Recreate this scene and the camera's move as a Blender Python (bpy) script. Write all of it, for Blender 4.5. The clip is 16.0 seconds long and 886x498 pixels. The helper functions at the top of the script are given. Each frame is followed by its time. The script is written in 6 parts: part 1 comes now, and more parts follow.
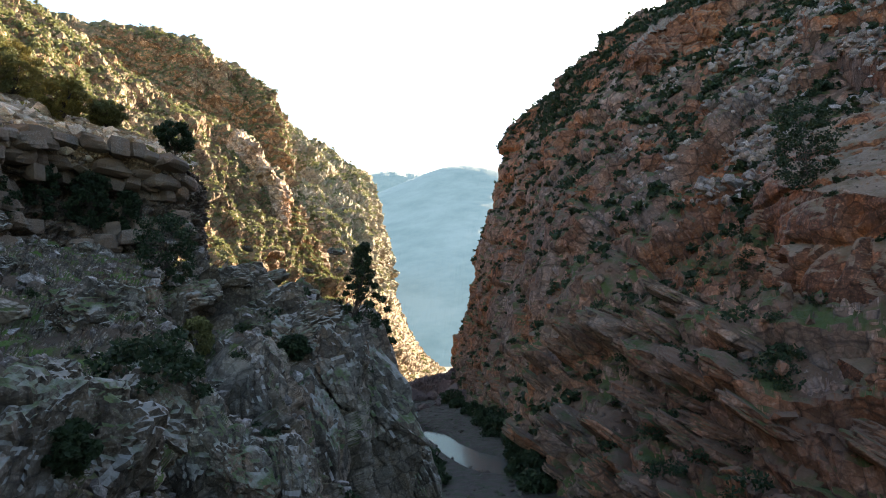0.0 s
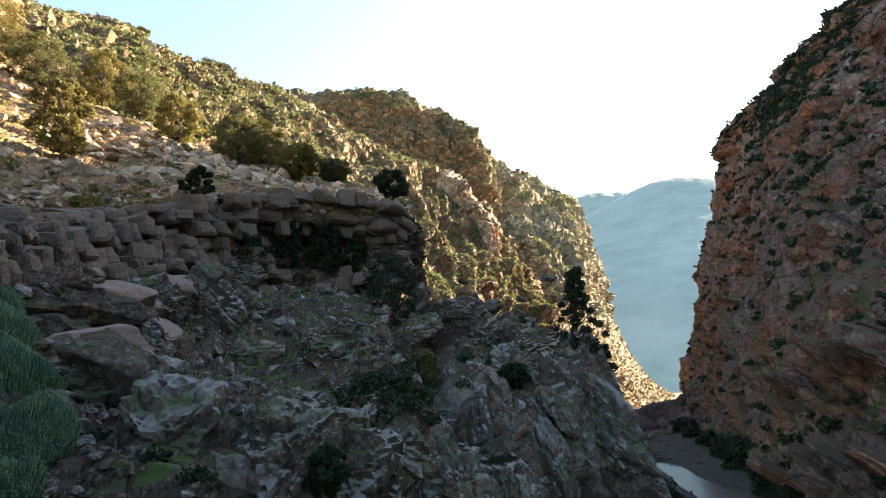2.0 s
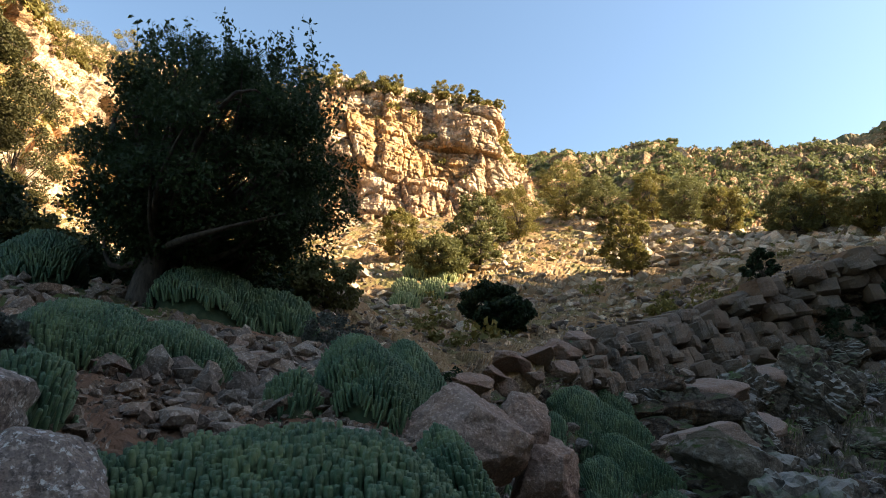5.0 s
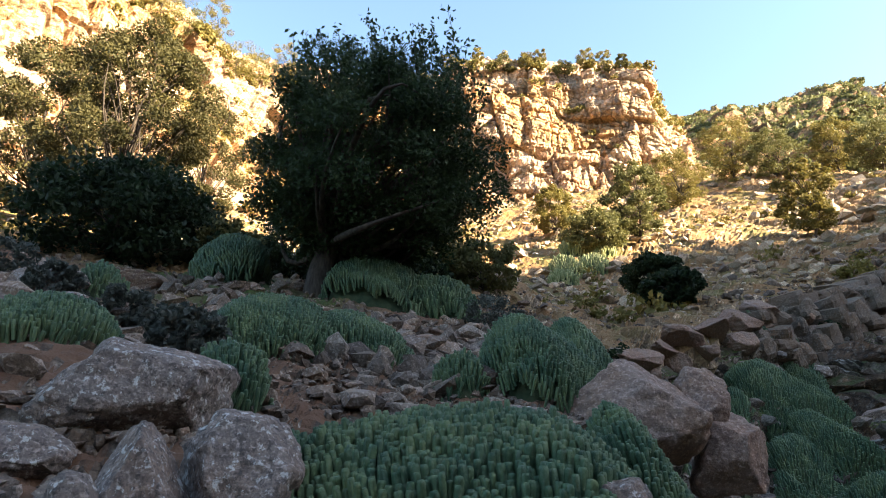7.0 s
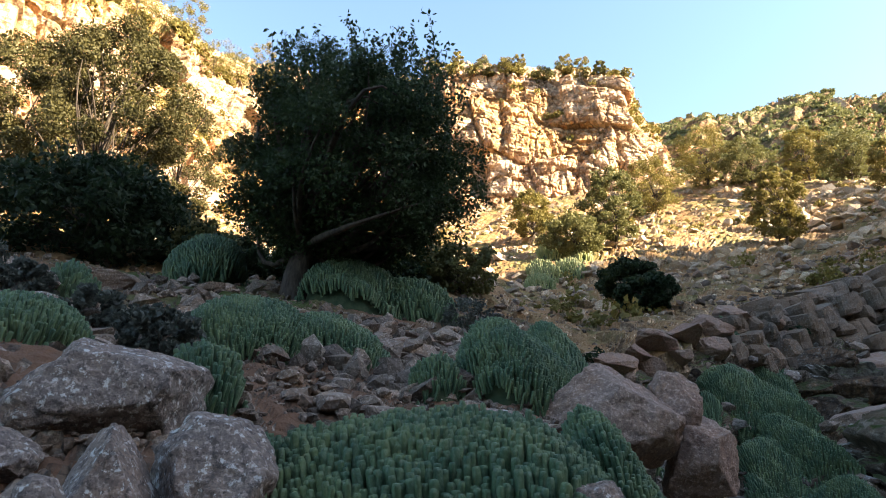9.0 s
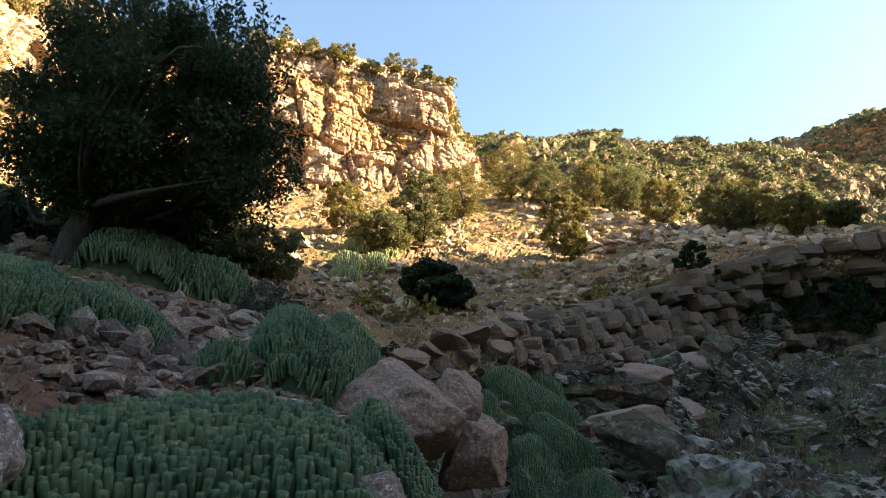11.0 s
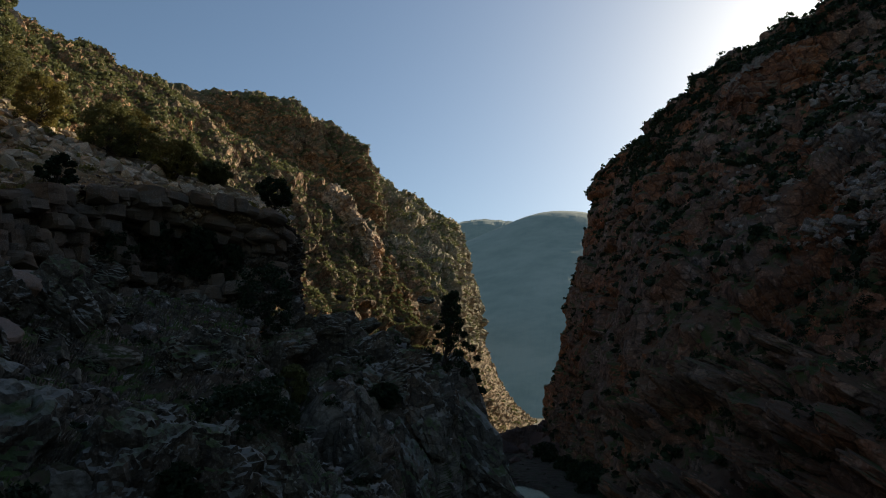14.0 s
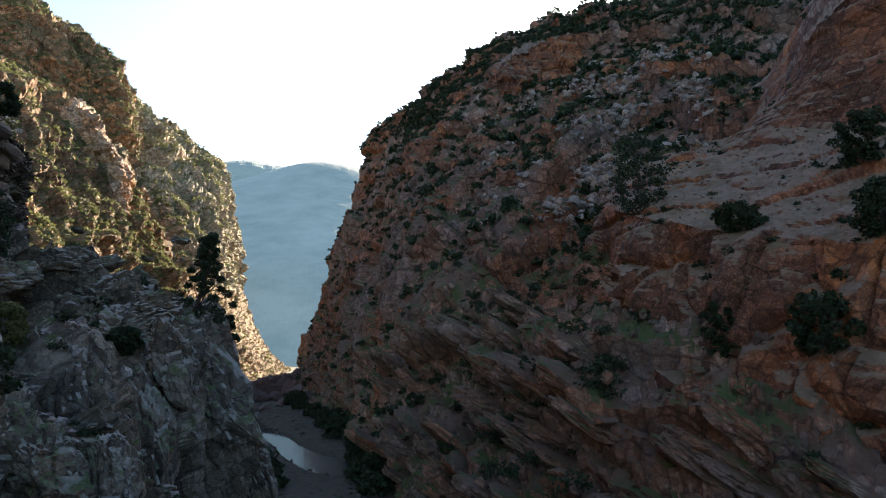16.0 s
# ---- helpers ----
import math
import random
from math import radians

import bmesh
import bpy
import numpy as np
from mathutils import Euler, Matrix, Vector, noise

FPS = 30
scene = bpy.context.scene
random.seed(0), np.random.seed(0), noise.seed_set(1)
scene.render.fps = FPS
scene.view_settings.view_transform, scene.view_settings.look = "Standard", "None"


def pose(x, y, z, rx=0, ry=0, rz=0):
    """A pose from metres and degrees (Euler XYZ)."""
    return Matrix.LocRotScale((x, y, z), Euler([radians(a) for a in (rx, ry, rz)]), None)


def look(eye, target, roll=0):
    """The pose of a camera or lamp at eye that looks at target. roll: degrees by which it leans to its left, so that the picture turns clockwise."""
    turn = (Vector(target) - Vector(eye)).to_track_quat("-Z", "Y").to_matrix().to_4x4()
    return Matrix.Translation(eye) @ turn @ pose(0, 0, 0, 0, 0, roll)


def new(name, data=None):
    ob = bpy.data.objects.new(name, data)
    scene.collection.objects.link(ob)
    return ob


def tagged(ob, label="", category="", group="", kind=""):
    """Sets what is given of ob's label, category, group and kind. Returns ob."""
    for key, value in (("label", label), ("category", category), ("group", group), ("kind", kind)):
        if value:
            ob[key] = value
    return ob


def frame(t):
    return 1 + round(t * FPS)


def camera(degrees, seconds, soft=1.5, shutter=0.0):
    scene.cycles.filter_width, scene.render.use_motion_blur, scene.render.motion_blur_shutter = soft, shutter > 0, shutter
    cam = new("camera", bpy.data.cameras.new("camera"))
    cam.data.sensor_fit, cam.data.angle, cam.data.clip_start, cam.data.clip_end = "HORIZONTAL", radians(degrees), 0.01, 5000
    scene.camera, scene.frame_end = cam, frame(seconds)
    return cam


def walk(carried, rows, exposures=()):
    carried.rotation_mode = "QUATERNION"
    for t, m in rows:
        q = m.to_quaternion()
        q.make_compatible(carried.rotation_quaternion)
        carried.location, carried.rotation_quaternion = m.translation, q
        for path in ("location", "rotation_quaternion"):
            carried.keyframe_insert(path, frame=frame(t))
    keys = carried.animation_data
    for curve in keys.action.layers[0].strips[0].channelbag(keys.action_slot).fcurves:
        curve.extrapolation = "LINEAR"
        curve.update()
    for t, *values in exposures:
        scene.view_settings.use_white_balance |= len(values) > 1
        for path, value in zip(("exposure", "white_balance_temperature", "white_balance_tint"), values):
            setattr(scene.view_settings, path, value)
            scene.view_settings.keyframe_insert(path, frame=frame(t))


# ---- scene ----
cam = camera(68.90, 16.0, soft=1.05)
EYE = Vector((0.0, 0.0, 1.6))


def aim(turn, pitch, roll):
    """Standing at EYE, turned to the left from +y, tilted up and leaning, in degrees."""
    return pose(*EYE) @ pose(0, 0, 0, 0, 0, turn) @ pose(0, 0, 0, 90 + pitch, 0, 0) @ pose(0, 0, 0, 0, 0, roll)


TURNS = [
    (0, 0.07, 8.43, -0.73),
    (0.5, 3.21, 8.86, -1.00),
    (1, 7.98, 9.55, -1.41),
    (1.5, 12.92, 10.23, -2.22),
    (2, 18.76, 11.27, -2.21),
    (2.5, 25.75, 12.18, -2.13),
    (3, 32.47, 11.89, -1.84),
    (3.5, 39.61, 13.42, -1.39),
    (4, 47.89, 16.71, -2.32),
    (4.5, 57.15, 19.58, -2.90),
    (5, 67.48, 21.46, -2.49),
    (5.2, 71.36, 21.25, -2.11),
    (5.6, 78.20, 20.80, -1.80),
    (6.1, 81.90, 20.40, -1.60),
    (6.7, 83.00, 20.10, -1.50),
    (7.3, 80.83, 20.30, -1.66),
    (7.5, 80.42, 20.38, -1.89),
    (8, 80.36, 20.52, -1.69),
    (8.2, 80.03, 20.54, -1.89),
    (8.9, 80.20, 20.40, -1.60),
    (9.6, 76.20, 20.30, -1.10),
    (10.3, 69.77, 20.13, -0.52),
    (10.5, 68.24, 19.90, -0.47),
    (11, 62.19, 19.22, -1.07),
    (11.5, 53.19, 18.87, -1.33),
    (12, 43.36, 17.81, -1.92),
    (12.5, 33.96, 17.31, -2.15),
    (13, 24.27, 16.24, -1.50),
    (13.5, 15.90, 15.24, -0.60),
    (14, 8.02, 12.76, 0.05),
    (14.5, 1.00, 10.89, 0.32),
    (15, -4.10, 9.29, 0.65),
    (15.5, -8.76, 8.31, 1.23),
    (16, -12.81, 8.70, 1.45),
]
EXPOSURES = [(0, 3.4, 6800, 9), (1.5, 3.35, 6800, 9), (2.5, 3.1, 6950, 8), (3, 3, 7150, 7), (3.5, 2.15, 7300, 4), (4.5, 2.45, 7100, 4), (5.2, 2.7, 6900, 4), (7.3, 3.3, 6780, 7),
             (8.2, 3.3, 6780, 7), (10.5, 3.05, 7000, 6), (11.5, 2.7, 7300, 5), (12.5, 1.65, 6900, 4), (13.5, 0.8, 6500, 3), (14.5, 0.85, 6550, 5), (15, 1.3, 7000, 8), (15.5, 2.1, 6400, 10), (16, 2.75, 6300, 10)]
walk(cam, [(t, aim(a, b, c)) for t, a, b, c in TURNS], EXPOSURES)

# ---------------- light ----------------
SUN_TURN, SUN_RISE = -30.0, 25.5          # bearing to the left of +y, and height, in degrees
world = bpy.data.worlds.new("world")
scene.world = world
world.use_nodes = True
wn = world.node_tree
sky = wn.nodes.new("ShaderNodeTexSky")
sky.sky_type, sky.sun_disc = "NISHITA", False
sky.sun_elevation, sky.sun_rotation = radians(SUN_RISE), radians(-SUN_TURN)
sky.air_density, sky.dust_density, sky.ozone_density, sky.altitude = 1.0, 1.2, 1.3, 600
wn.links.new(sky.outputs[0], wn.nodes["Background"].inputs[0])
wn.nodes["Background"].inputs[1].default_value = 0.063
sun = new("sun", bpy.data.lights.new("sun", "SUN"))
sun.data.energy, sun.data.angle, sun.data.color = 5.0, radians(0.5), (1.0, 0.82, 0.60)
way = Vector((-math.sin(radians(SUN_TURN)) * math.cos(radians(SUN_RISE)),
              math.cos(radians(SUN_TURN)) * math.cos(radians(SUN_RISE)), math.sin(radians(SUN_RISE))))
sun.matrix_world = look(way * 50, (0, 0, 0))


# ---------------- materials ----------------
def material(name, roughness=0.9):
    m = bpy.data.materials.new(name)
    m.use_nodes = True
    bsdf = m.node_tree.nodes["Principled BSDF"]
    bsdf.inputs["Roughness"].default_value = roughness
    bsdf.inputs["Specular IOR Level"].default_value = 0.25
    return m, m.node_tree, bsdf


def node(tree, kind, **values):
    n = tree.nodes.new(kind)
    for key, value in values.items():
        n.inputs[key.replace("_", " ")].default_value = value
    return n


def coords(tree, scale=(1, 1, 1)):
    c = tree.nodes.new("ShaderNodeNewGeometry")
    mp = tree.nodes.new("ShaderNodeMapping")
    mp.inputs["Scale"].default_value = scale
    tree.links.new(c.outputs["Position"], mp.inputs["Vector"])
    return mp.outputs[0]


def noise_fac(tree, vec, scale, detail=6.0, low=0.35, high=0.65, rough=0.6):
    n = node(tree, "ShaderNodeTexNoise", Scale=scale, Detail=detail, Roughness=rough)
    tree.links.new(vec, n.inputs["Vector"])
    r = tree.nodes.new("ShaderNodeMapRange")
    r.inputs["From Min"].default_value, r.inputs["From Max"].default_value = low, high
    tree.links.new(n.outputs["Fac"], r.inputs["Value"])
    return r.outputs[0]


def mix(tree, fac, a, b):
    m = tree.nodes.new("ShaderNodeMix")
    m.data_type = "RGBA"
    for socket, value in ((m.inputs[0], fac), (m.inputs[6], a), (m.inputs[7], b)):
        if isinstance(value, (tuple, float, int)):
            socket.default_value = (*value, 1) if isinstance(value, tuple) else value
        else:
            tree.links.new(value, socket)
    return m.outputs[2]


def math_node(tree, op, a, b):
    m = tree.nodes.new("ShaderNodeMath")
    m.operation, m.use_clamp = op, True
    for socket, value in zip(m.inputs, (a, b)):
        if isinstance(value, (float, int)):
            socket.default_value = value
        else:
            tree.links.new(value, socket)
    return m.outputs[0]


def bump(tree, bsdf, vec, scale, distance, strength=0.6):
    n = node(tree, "ShaderNodeTexNoise", Scale=scale, Detail=8.0, Roughness=0.65)
    tree.links.new(vec, n.inputs["Vector"])
    b = node(tree, "ShaderNodeBump", Strength=strength, Distance=distance)
    tree.links.new(n.outputs["Fac"], b.inputs["Height"])
    tree.links.new(b.outputs[0], bsdf.inputs["Normal"])


def rock_material(name, size, base, second, stain, soil, grass, flat=0.72, stain_amount=0.5, patch=0.0, province=None, cells=0.3, streaks=0.35, speckle=1.0):
    """Weathered rock with iron stains; soil and grass lie where the surface is flatter than `flat`. size: metres of the coarse pattern."""
    m, t, bsdf = material(name)
    v = coords(t)
    streak = coords(t, (1, 1, streaks))
    col = mix(t, noise_fac(t, v, 1.0 / size, 8, 0.43, 0.57), base, second)
    col = mix(t, math_node(t, "MULTIPLY", noise_fac(t, v, 2.6 / size, 6, 0.5, 0.62, 0.7), 0.55), col, tuple(min(0.6, 0.5 * sum(base) / 3 + 0.75 * c) for c in base))
    col = mix(t, math_node(t, "MULTIPLY", noise_fac(t, streak, 0.7 / size, 6, 0.48, 0.68), stain_amount), col, stain)
    if province:
        col = mix(t, noise_fac(t, coords(t, (1, 1, min(1.6, 0.15 + 4.2 * streaks))), 0.28 / size, 5, 0.47, 0.56, 0.6), col, province)
    fine = noise_fac(t, v, 9.0 / size, 8, 0.3, 0.7, 0.7)
    dark = tuple(c * 0.36 for c in base)
    col = mix(t, math_node(t, "MULTIPLY", fine, 0.45 + 0.4 * speckle), col, dark)
    pale = tuple(min(0.75, c * 1.7 + 0.05) for c in base)
    col = mix(t, math_node(t, "MULTIPLY", noise_fac(t, v, 23.0 / size, 4, 0.52, 0.63), 0.6 * speckle), col, pale)
    col = mix(t, math_node(t, "MULTIPLY", noise_fac(t, v, 45.0 / size, 4, 0.5, 0.62), 0.5 * speckle), col, tuple(c * 0.3 for c in base))
    if cells:
        for k, (scale, low, high, crack) in enumerate(((1.0 / (size * cells), 0.62, 1.3, 0.55), (3.1 / (size * cells), 0.72, 1.2, 0.35))):
            warp = node(t, "ShaderNodeTexNoise", Scale=0.9 * scale, Detail=4.0)
            t.links.new(v, warp.inputs["Vector"])
            shift = t.nodes.new("ShaderNodeVectorMath")
            shift.operation = "MULTIPLY_ADD"
            t.links.new(warp.outputs["Color"], shift.inputs[0])
            shift.inputs[1].default_value = (0.9 / scale,) * 3
            t.links.new(coords(t, (1, 1, 1.35)), shift.inputs[2])
            for feature in ("F1", "DISTANCE_TO_EDGE"):
                vor = node(t, "ShaderNodeTexVoronoi", Scale=scale)
                vor.feature = feature
                t.links.new(shift.outputs[0], vor.inputs["Vector"])
                r = t.nodes.new("ShaderNodeMapRange")
                r.inputs["To Min"].default_value, r.inputs["To Max"].default_value = (low, high) if feature == "F1" else (1 - crack, 1.0)
                if feature == "F1":
                    one = t.nodes.new("ShaderNodeSeparateColor")
                    t.links.new(vor.outputs["Color"], one.inputs[0])
                    t.links.new(one.outputs[0], r.inputs["Value"])
                else:
                    r.inputs["From Max"].default_value = 0.07
                    t.links.new(vor.outputs["Distance"], r.inputs["Value"])
                times = t.nodes.new("ShaderNodeMix")
                times.data_type, times.blend_type = "RGBA", "MULTIPLY"
                times.inputs[0].default_value = 1.0
                t.links.new(col, times.inputs[6])
                t.links.new(r.outputs[0], times.inputs[7])
                col = times.outputs[2]
    geo = t.nodes.new("ShaderNodeNewGeometry")
    sep = t.nodes.new("ShaderNodeSeparateXYZ")
    t.links.new(geo.outputs["Normal"], sep.inputs[0])
    wob = node(t, "ShaderNodeTexNoise", Scale=3.0 / size, Detail=6.0, Roughness=0.65)
    t.links.new(v, wob.inputs["Vector"])
    add = t.nodes.new("ShaderNodeMath")
    add.operation = "MULTIPLY_ADD"
    t.links.new(wob.outputs["Fac"], add.inputs[0])
    add.inputs[1].default_value = 0.7
    t.links.new(sep.outputs["Z"], add.inputs[2])
    rng = t.nodes.new("ShaderNodeMapRange")
    rng.inputs["From Min"].default_value, rng.inputs["From Max"].default_value = flat + 0.29, flat + 0.43
    t.links.new(add.outputs[0], rng.inputs["Value"])
    ground = mix(t, noise_fac(t, v, 1.0 / patch if patch else 2.2 / size, 6, 0.46, 0.58), soil, grass)
    ground = mix(t, math_node(t, "MULTIPLY", fine, 0.4), ground, tuple(c * 0.5 for c in soil))
    col = mix(t, rng.outputs[0], col, ground)
    t.links.new(col, bsdf.inputs["Base Color"])
    bump(t, bsdf, v, 8.0 / size, 0.12 * size)
    return m


# Shaded-side rock, stone and block colours are darkened: their shade is painted in.
GREY, WARM, RUST = (0.142, 0.120, 0.096), (0.172, 0.113, 0.072), (0.27, 0.115, 0.04)
SOIL, GRASS = (0.14, 0.074, 0.042), (0.042, 0.068, 0.014)
M_NEAR = rock_material("near_rock_and_soil", 1.2, GREY, WARM, RUST, SOIL, GRASS, 0.6, 0.3, 5.0)
M_RIB = rock_material("grey_crag", 4.5, (0.264, 0.234, 0.191), (0.136, 0.112, 0.081), (0.238, 0.106, 0.036), (0.072, 0.047, 0.029), (0.036, 0.060, 0.010), 0.62, 0.5, 3.0, (0.102, 0.078, 0.051), 0.55, speckle=0.4)
# Soil slot holds a pale tone: sky light painted on upward faces, beside turf.
M_CRAG = rock_material("skylit_lichened_crag_rock", 1.6, (0.165, 0.145, 0.115), (0.100, 0.080, 0.056), (0.22, 0.10, 0.04), (0.235, 0.222, 0.195), (0.050, 0.074, 0.016), 0.48, 0.55, 1.5, (0.100, 0.074, 0.048), 0.9, 0.2, 0.5)
# Dark sheet behind the blocks: the shade of their gaps is in its colour.
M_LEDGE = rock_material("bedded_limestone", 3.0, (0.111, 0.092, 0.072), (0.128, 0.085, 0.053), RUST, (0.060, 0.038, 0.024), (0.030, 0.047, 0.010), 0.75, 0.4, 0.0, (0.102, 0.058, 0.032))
# Sunlit slope and cliff, base colours lifted to carry part of the sunlight.
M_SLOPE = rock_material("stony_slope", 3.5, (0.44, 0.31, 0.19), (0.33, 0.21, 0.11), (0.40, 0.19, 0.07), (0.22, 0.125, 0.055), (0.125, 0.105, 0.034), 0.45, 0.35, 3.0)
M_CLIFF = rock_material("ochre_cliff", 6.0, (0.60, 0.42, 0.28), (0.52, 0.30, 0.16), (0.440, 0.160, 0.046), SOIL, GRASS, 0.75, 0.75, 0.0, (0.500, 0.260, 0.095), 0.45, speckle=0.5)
# Soil of the hollow kept dark, as shade between the paler stones.
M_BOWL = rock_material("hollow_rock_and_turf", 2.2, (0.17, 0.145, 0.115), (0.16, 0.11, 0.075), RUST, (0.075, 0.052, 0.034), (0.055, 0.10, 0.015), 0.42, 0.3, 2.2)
M_LEFT = rock_material("wooded_mountain", 22.0, (0.36, 0.225, 0.125), (0.28, 0.18, 0.10), (0.44, 0.175, 0.06), (0.17, 0.115, 0.058), (0.09, 0.09, 0.035), 0.1, 0.6, 0.0, (0.40, 0.19, 0.08), 0.4)
# Lighter than the wooded mountain, to stand in for distance haze.
M_SPUR = rock_material("haze_paled_gorge_cliffs", 20.0, (0.46, 0.36, 0.25), (0.33, 0.25, 0.16), (0.50, 0.26, 0.11), (0.24, 0.19, 0.11), (0.15, 0.15, 0.07), 0.1, 0.6, 0.0, (0.44, 0.27, 0.15), 0.4)
M_RIGHT = rock_material("red_grey_mountain", 14.0, (0.170, 0.106, 0.076), (0.212, 0.178, 0.157), (0.289, 0.098, 0.032), (0.106, 0.068, 0.047), (0.038, 0.061, 0.015), 0.42, 0.8, 0.0, (0.246, 0.093, 0.036), 0.35, 0.2, speckle=0.6)
M_RED = rock_material("red_cliff", 6.0, (0.225, 0.088, 0.037), (0.125, 0.058, 0.036), (0.33, 0.125, 0.036), (0.17, 0.125, 0.088), (0.12, 0.095, 0.06), 0.50, 0.85, 0.0, (0.075, 0.043, 0.031), 0.5, 0.07, speckle=0.5)
M_BED = rock_material("river_gravel", 3.0, (0.083, 0.069, 0.057), (0.061, 0.050, 0.041), (0.070, 0.045, 0.028), (0.051, 0.038, 0.031), (0.029, 0.039, 0.015), 0.5, 0.2)
M_PURPLE = rock_material("dark_purple_river_rock", 4.0, (0.105, 0.068, 0.06), (0.08, 0.06, 0.055), (0.13, 0.065, 0.045), (0.10, 0.075, 0.06), (0.09, 0.07, 0.055), 0.8, 0.3, cells=0.0)
M_SCREE = rock_material("pale_grey_scree", 3.0, (0.235, 0.21, 0.185), (0.19, 0.155, 0.135), (0.20, 0.115, 0.07), (0.225, 0.20, 0.178), (0.185, 0.158, 0.14), 0.9, 0.3, cells=0.0)

# Haze is painted here: blue-green base and a faint emission, no air between.
m, t, bsdf = material("painted_haze_distance")
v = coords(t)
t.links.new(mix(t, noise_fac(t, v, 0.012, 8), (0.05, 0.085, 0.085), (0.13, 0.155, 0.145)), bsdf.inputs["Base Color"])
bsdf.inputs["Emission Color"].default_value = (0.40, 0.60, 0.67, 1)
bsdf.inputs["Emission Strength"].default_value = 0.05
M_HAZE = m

m, t, bsdf = material("still_river_water", 0.16)
bsdf.inputs["Base Color"].default_value = (0.05, 0.055, 0.05, 1)
bsdf.inputs["Specular IOR Level"].default_value = 0.5
bump(t, bsdf, coords(t), 1.5, 0.02, 0.15)
M_WATER = m


def leaf_material(name, dark, light, rough=0.65):
    m, t, bsdf = material(name, rough)
    g = t.nodes.new("ShaderNodeNewGeometry")
    col = mix(t, g.outputs["Random Per Island"], dark, light)
    col = mix(t, noise_fac(t, coords(t), 0.25, 4), col, tuple(c * 0.7 for c in light))
    t.links.new(col, bsdf.inputs["Base Color"])
    glow = t.nodes.new("ShaderNodeBsdfTranslucent")
    t.links.new(col, glow.inputs["Color"])
    blend = t.nodes.new("ShaderNodeMixShader")
    blend.inputs[0].default_value = 0.35
    t.links.new(bsdf.outputs[0], blend.inputs[1])
    t.links.new(glow.outputs[0], blend.inputs[2])
    t.links.new(blend.outputs[0], t.nodes["Material Output"].inputs[0])
    return m


M_SHRUB = leaf_material("olive_shrub_leaves", (0.06, 0.07, 0.022), (0.15, 0.145, 0.05))
M_FARLEAF = leaf_material("far_scrub_leaves", (0.078, 0.092, 0.034), (0.172, 0.172, 0.070))
# Leaves for bushes in shade, base darkened to carry that shade.
M_DARKLEAF = leaf_material("dark_green_leaves", (0.011, 0.022, 0.011), (0.03, 0.05, 0.02))
# Leaves in low sun, its gold put into the base colour.
M_GOLD = leaf_material("yellow_green_leaves", (0.09, 0.09, 0.02), (0.22, 0.18, 0.05))
M_JUNIPER = leaf_material("juniper_leaves", (0.028, 0.032, 0.012), (0.10, 0.088, 0.030))
M_CAROB = leaf_material("carob_leaves", (0.018, 0.034, 0.014), (0.050, 0.078, 0.030), 0.6)


# ---------------- landforms ----------------
def lattice(ix, iy, iz, seed):
    h = (ix * 374761393 + iy * 668265263 + iz * 2147483647 + seed * 974634777) & 0xFFFFFFFF
    h = ((h ^ (h >> 13)) * 1274126177) & 0xFFFFFFFF
    return ((h ^ (h >> 16)) & 0xFFFFFF) / 16777216.0


def value_noise(p, seed=0):
    """Smooth noise from -1 to 1 at the points p."""
    i = np.floor(p).astype(np.int64)
    f = p - i
    f = f * f * f * (f * (f * 6 - 15) + 10)
    out = 0.0
    for dx in (0, 1):
        for dy in (0, 1):
            for dz in (0, 1):
                w = np.abs(1 - dx - f[:, 0]) * np.abs(1 - dy - f[:, 1]) * np.abs(1 - dz - f[:, 2])
                out = out + w * lattice(i[:, 0] + dx, i[:, 1] + dy, i[:, 2] + dz, seed)
    return out * 2 - 1


def fractal(p, size, octaves, seed=0, ridged=False, gain=0.5):
    out, amp, q = 0.0, 1.0, p / size
    for k in range(octaves):
        n = value_noise(q, seed + k)
        out = out + amp * (1 - 2 * np.abs(n) if ridged else n)
        amp, q = amp * gain, q * 2.03 + 7.1
    return out


def blocks(p, size, seed=0):
    """Broken rock: for each point the height of its block (-1 to 1) and how near it lies to a crack (0 on the crack)."""
    q = p / size
    i = np.floor(q).astype(np.int64)
    f1 = np.full(len(p), 9.0)
    f2, tone = f1.copy(), np.zeros(len(p))
    for dx in (-1, 0, 1):
        for dy in (-1, 0, 1):
            for dz in (-1, 0, 1):
                a, b, c = i[:, 0] + dx, i[:, 1] + dy, i[:, 2] + dz
                d = np.sqrt((a + lattice(a, b, c, seed) - q[:, 0]) ** 2 + (b + lattice(a, b, c, seed + 1) - q[:, 1]) ** 2
                            + (c + lattice(a, b, c, seed + 2) - q[:, 2]) ** 2)
                near = d < f1
                f2 = np.where(near, f1, np.minimum(f2, d))
                tone = np.where(near, lattice(a, b, c, seed + 3) * 2 - 1, tone)
                f1 = np.where(near, d, f1)
    return tone, np.clip((f2 - f1) * 3, 0, 1)


def place(bearing, rise, distance):
    """A point by its bearing (degrees to the left of +y), its rise over eye height (degrees) and its distance on the plan."""
    b = radians(bearing)
    return (-math.sin(b) * distance, math.cos(b) * distance, EYE.z + math.tan(radians(rise)) * distance)


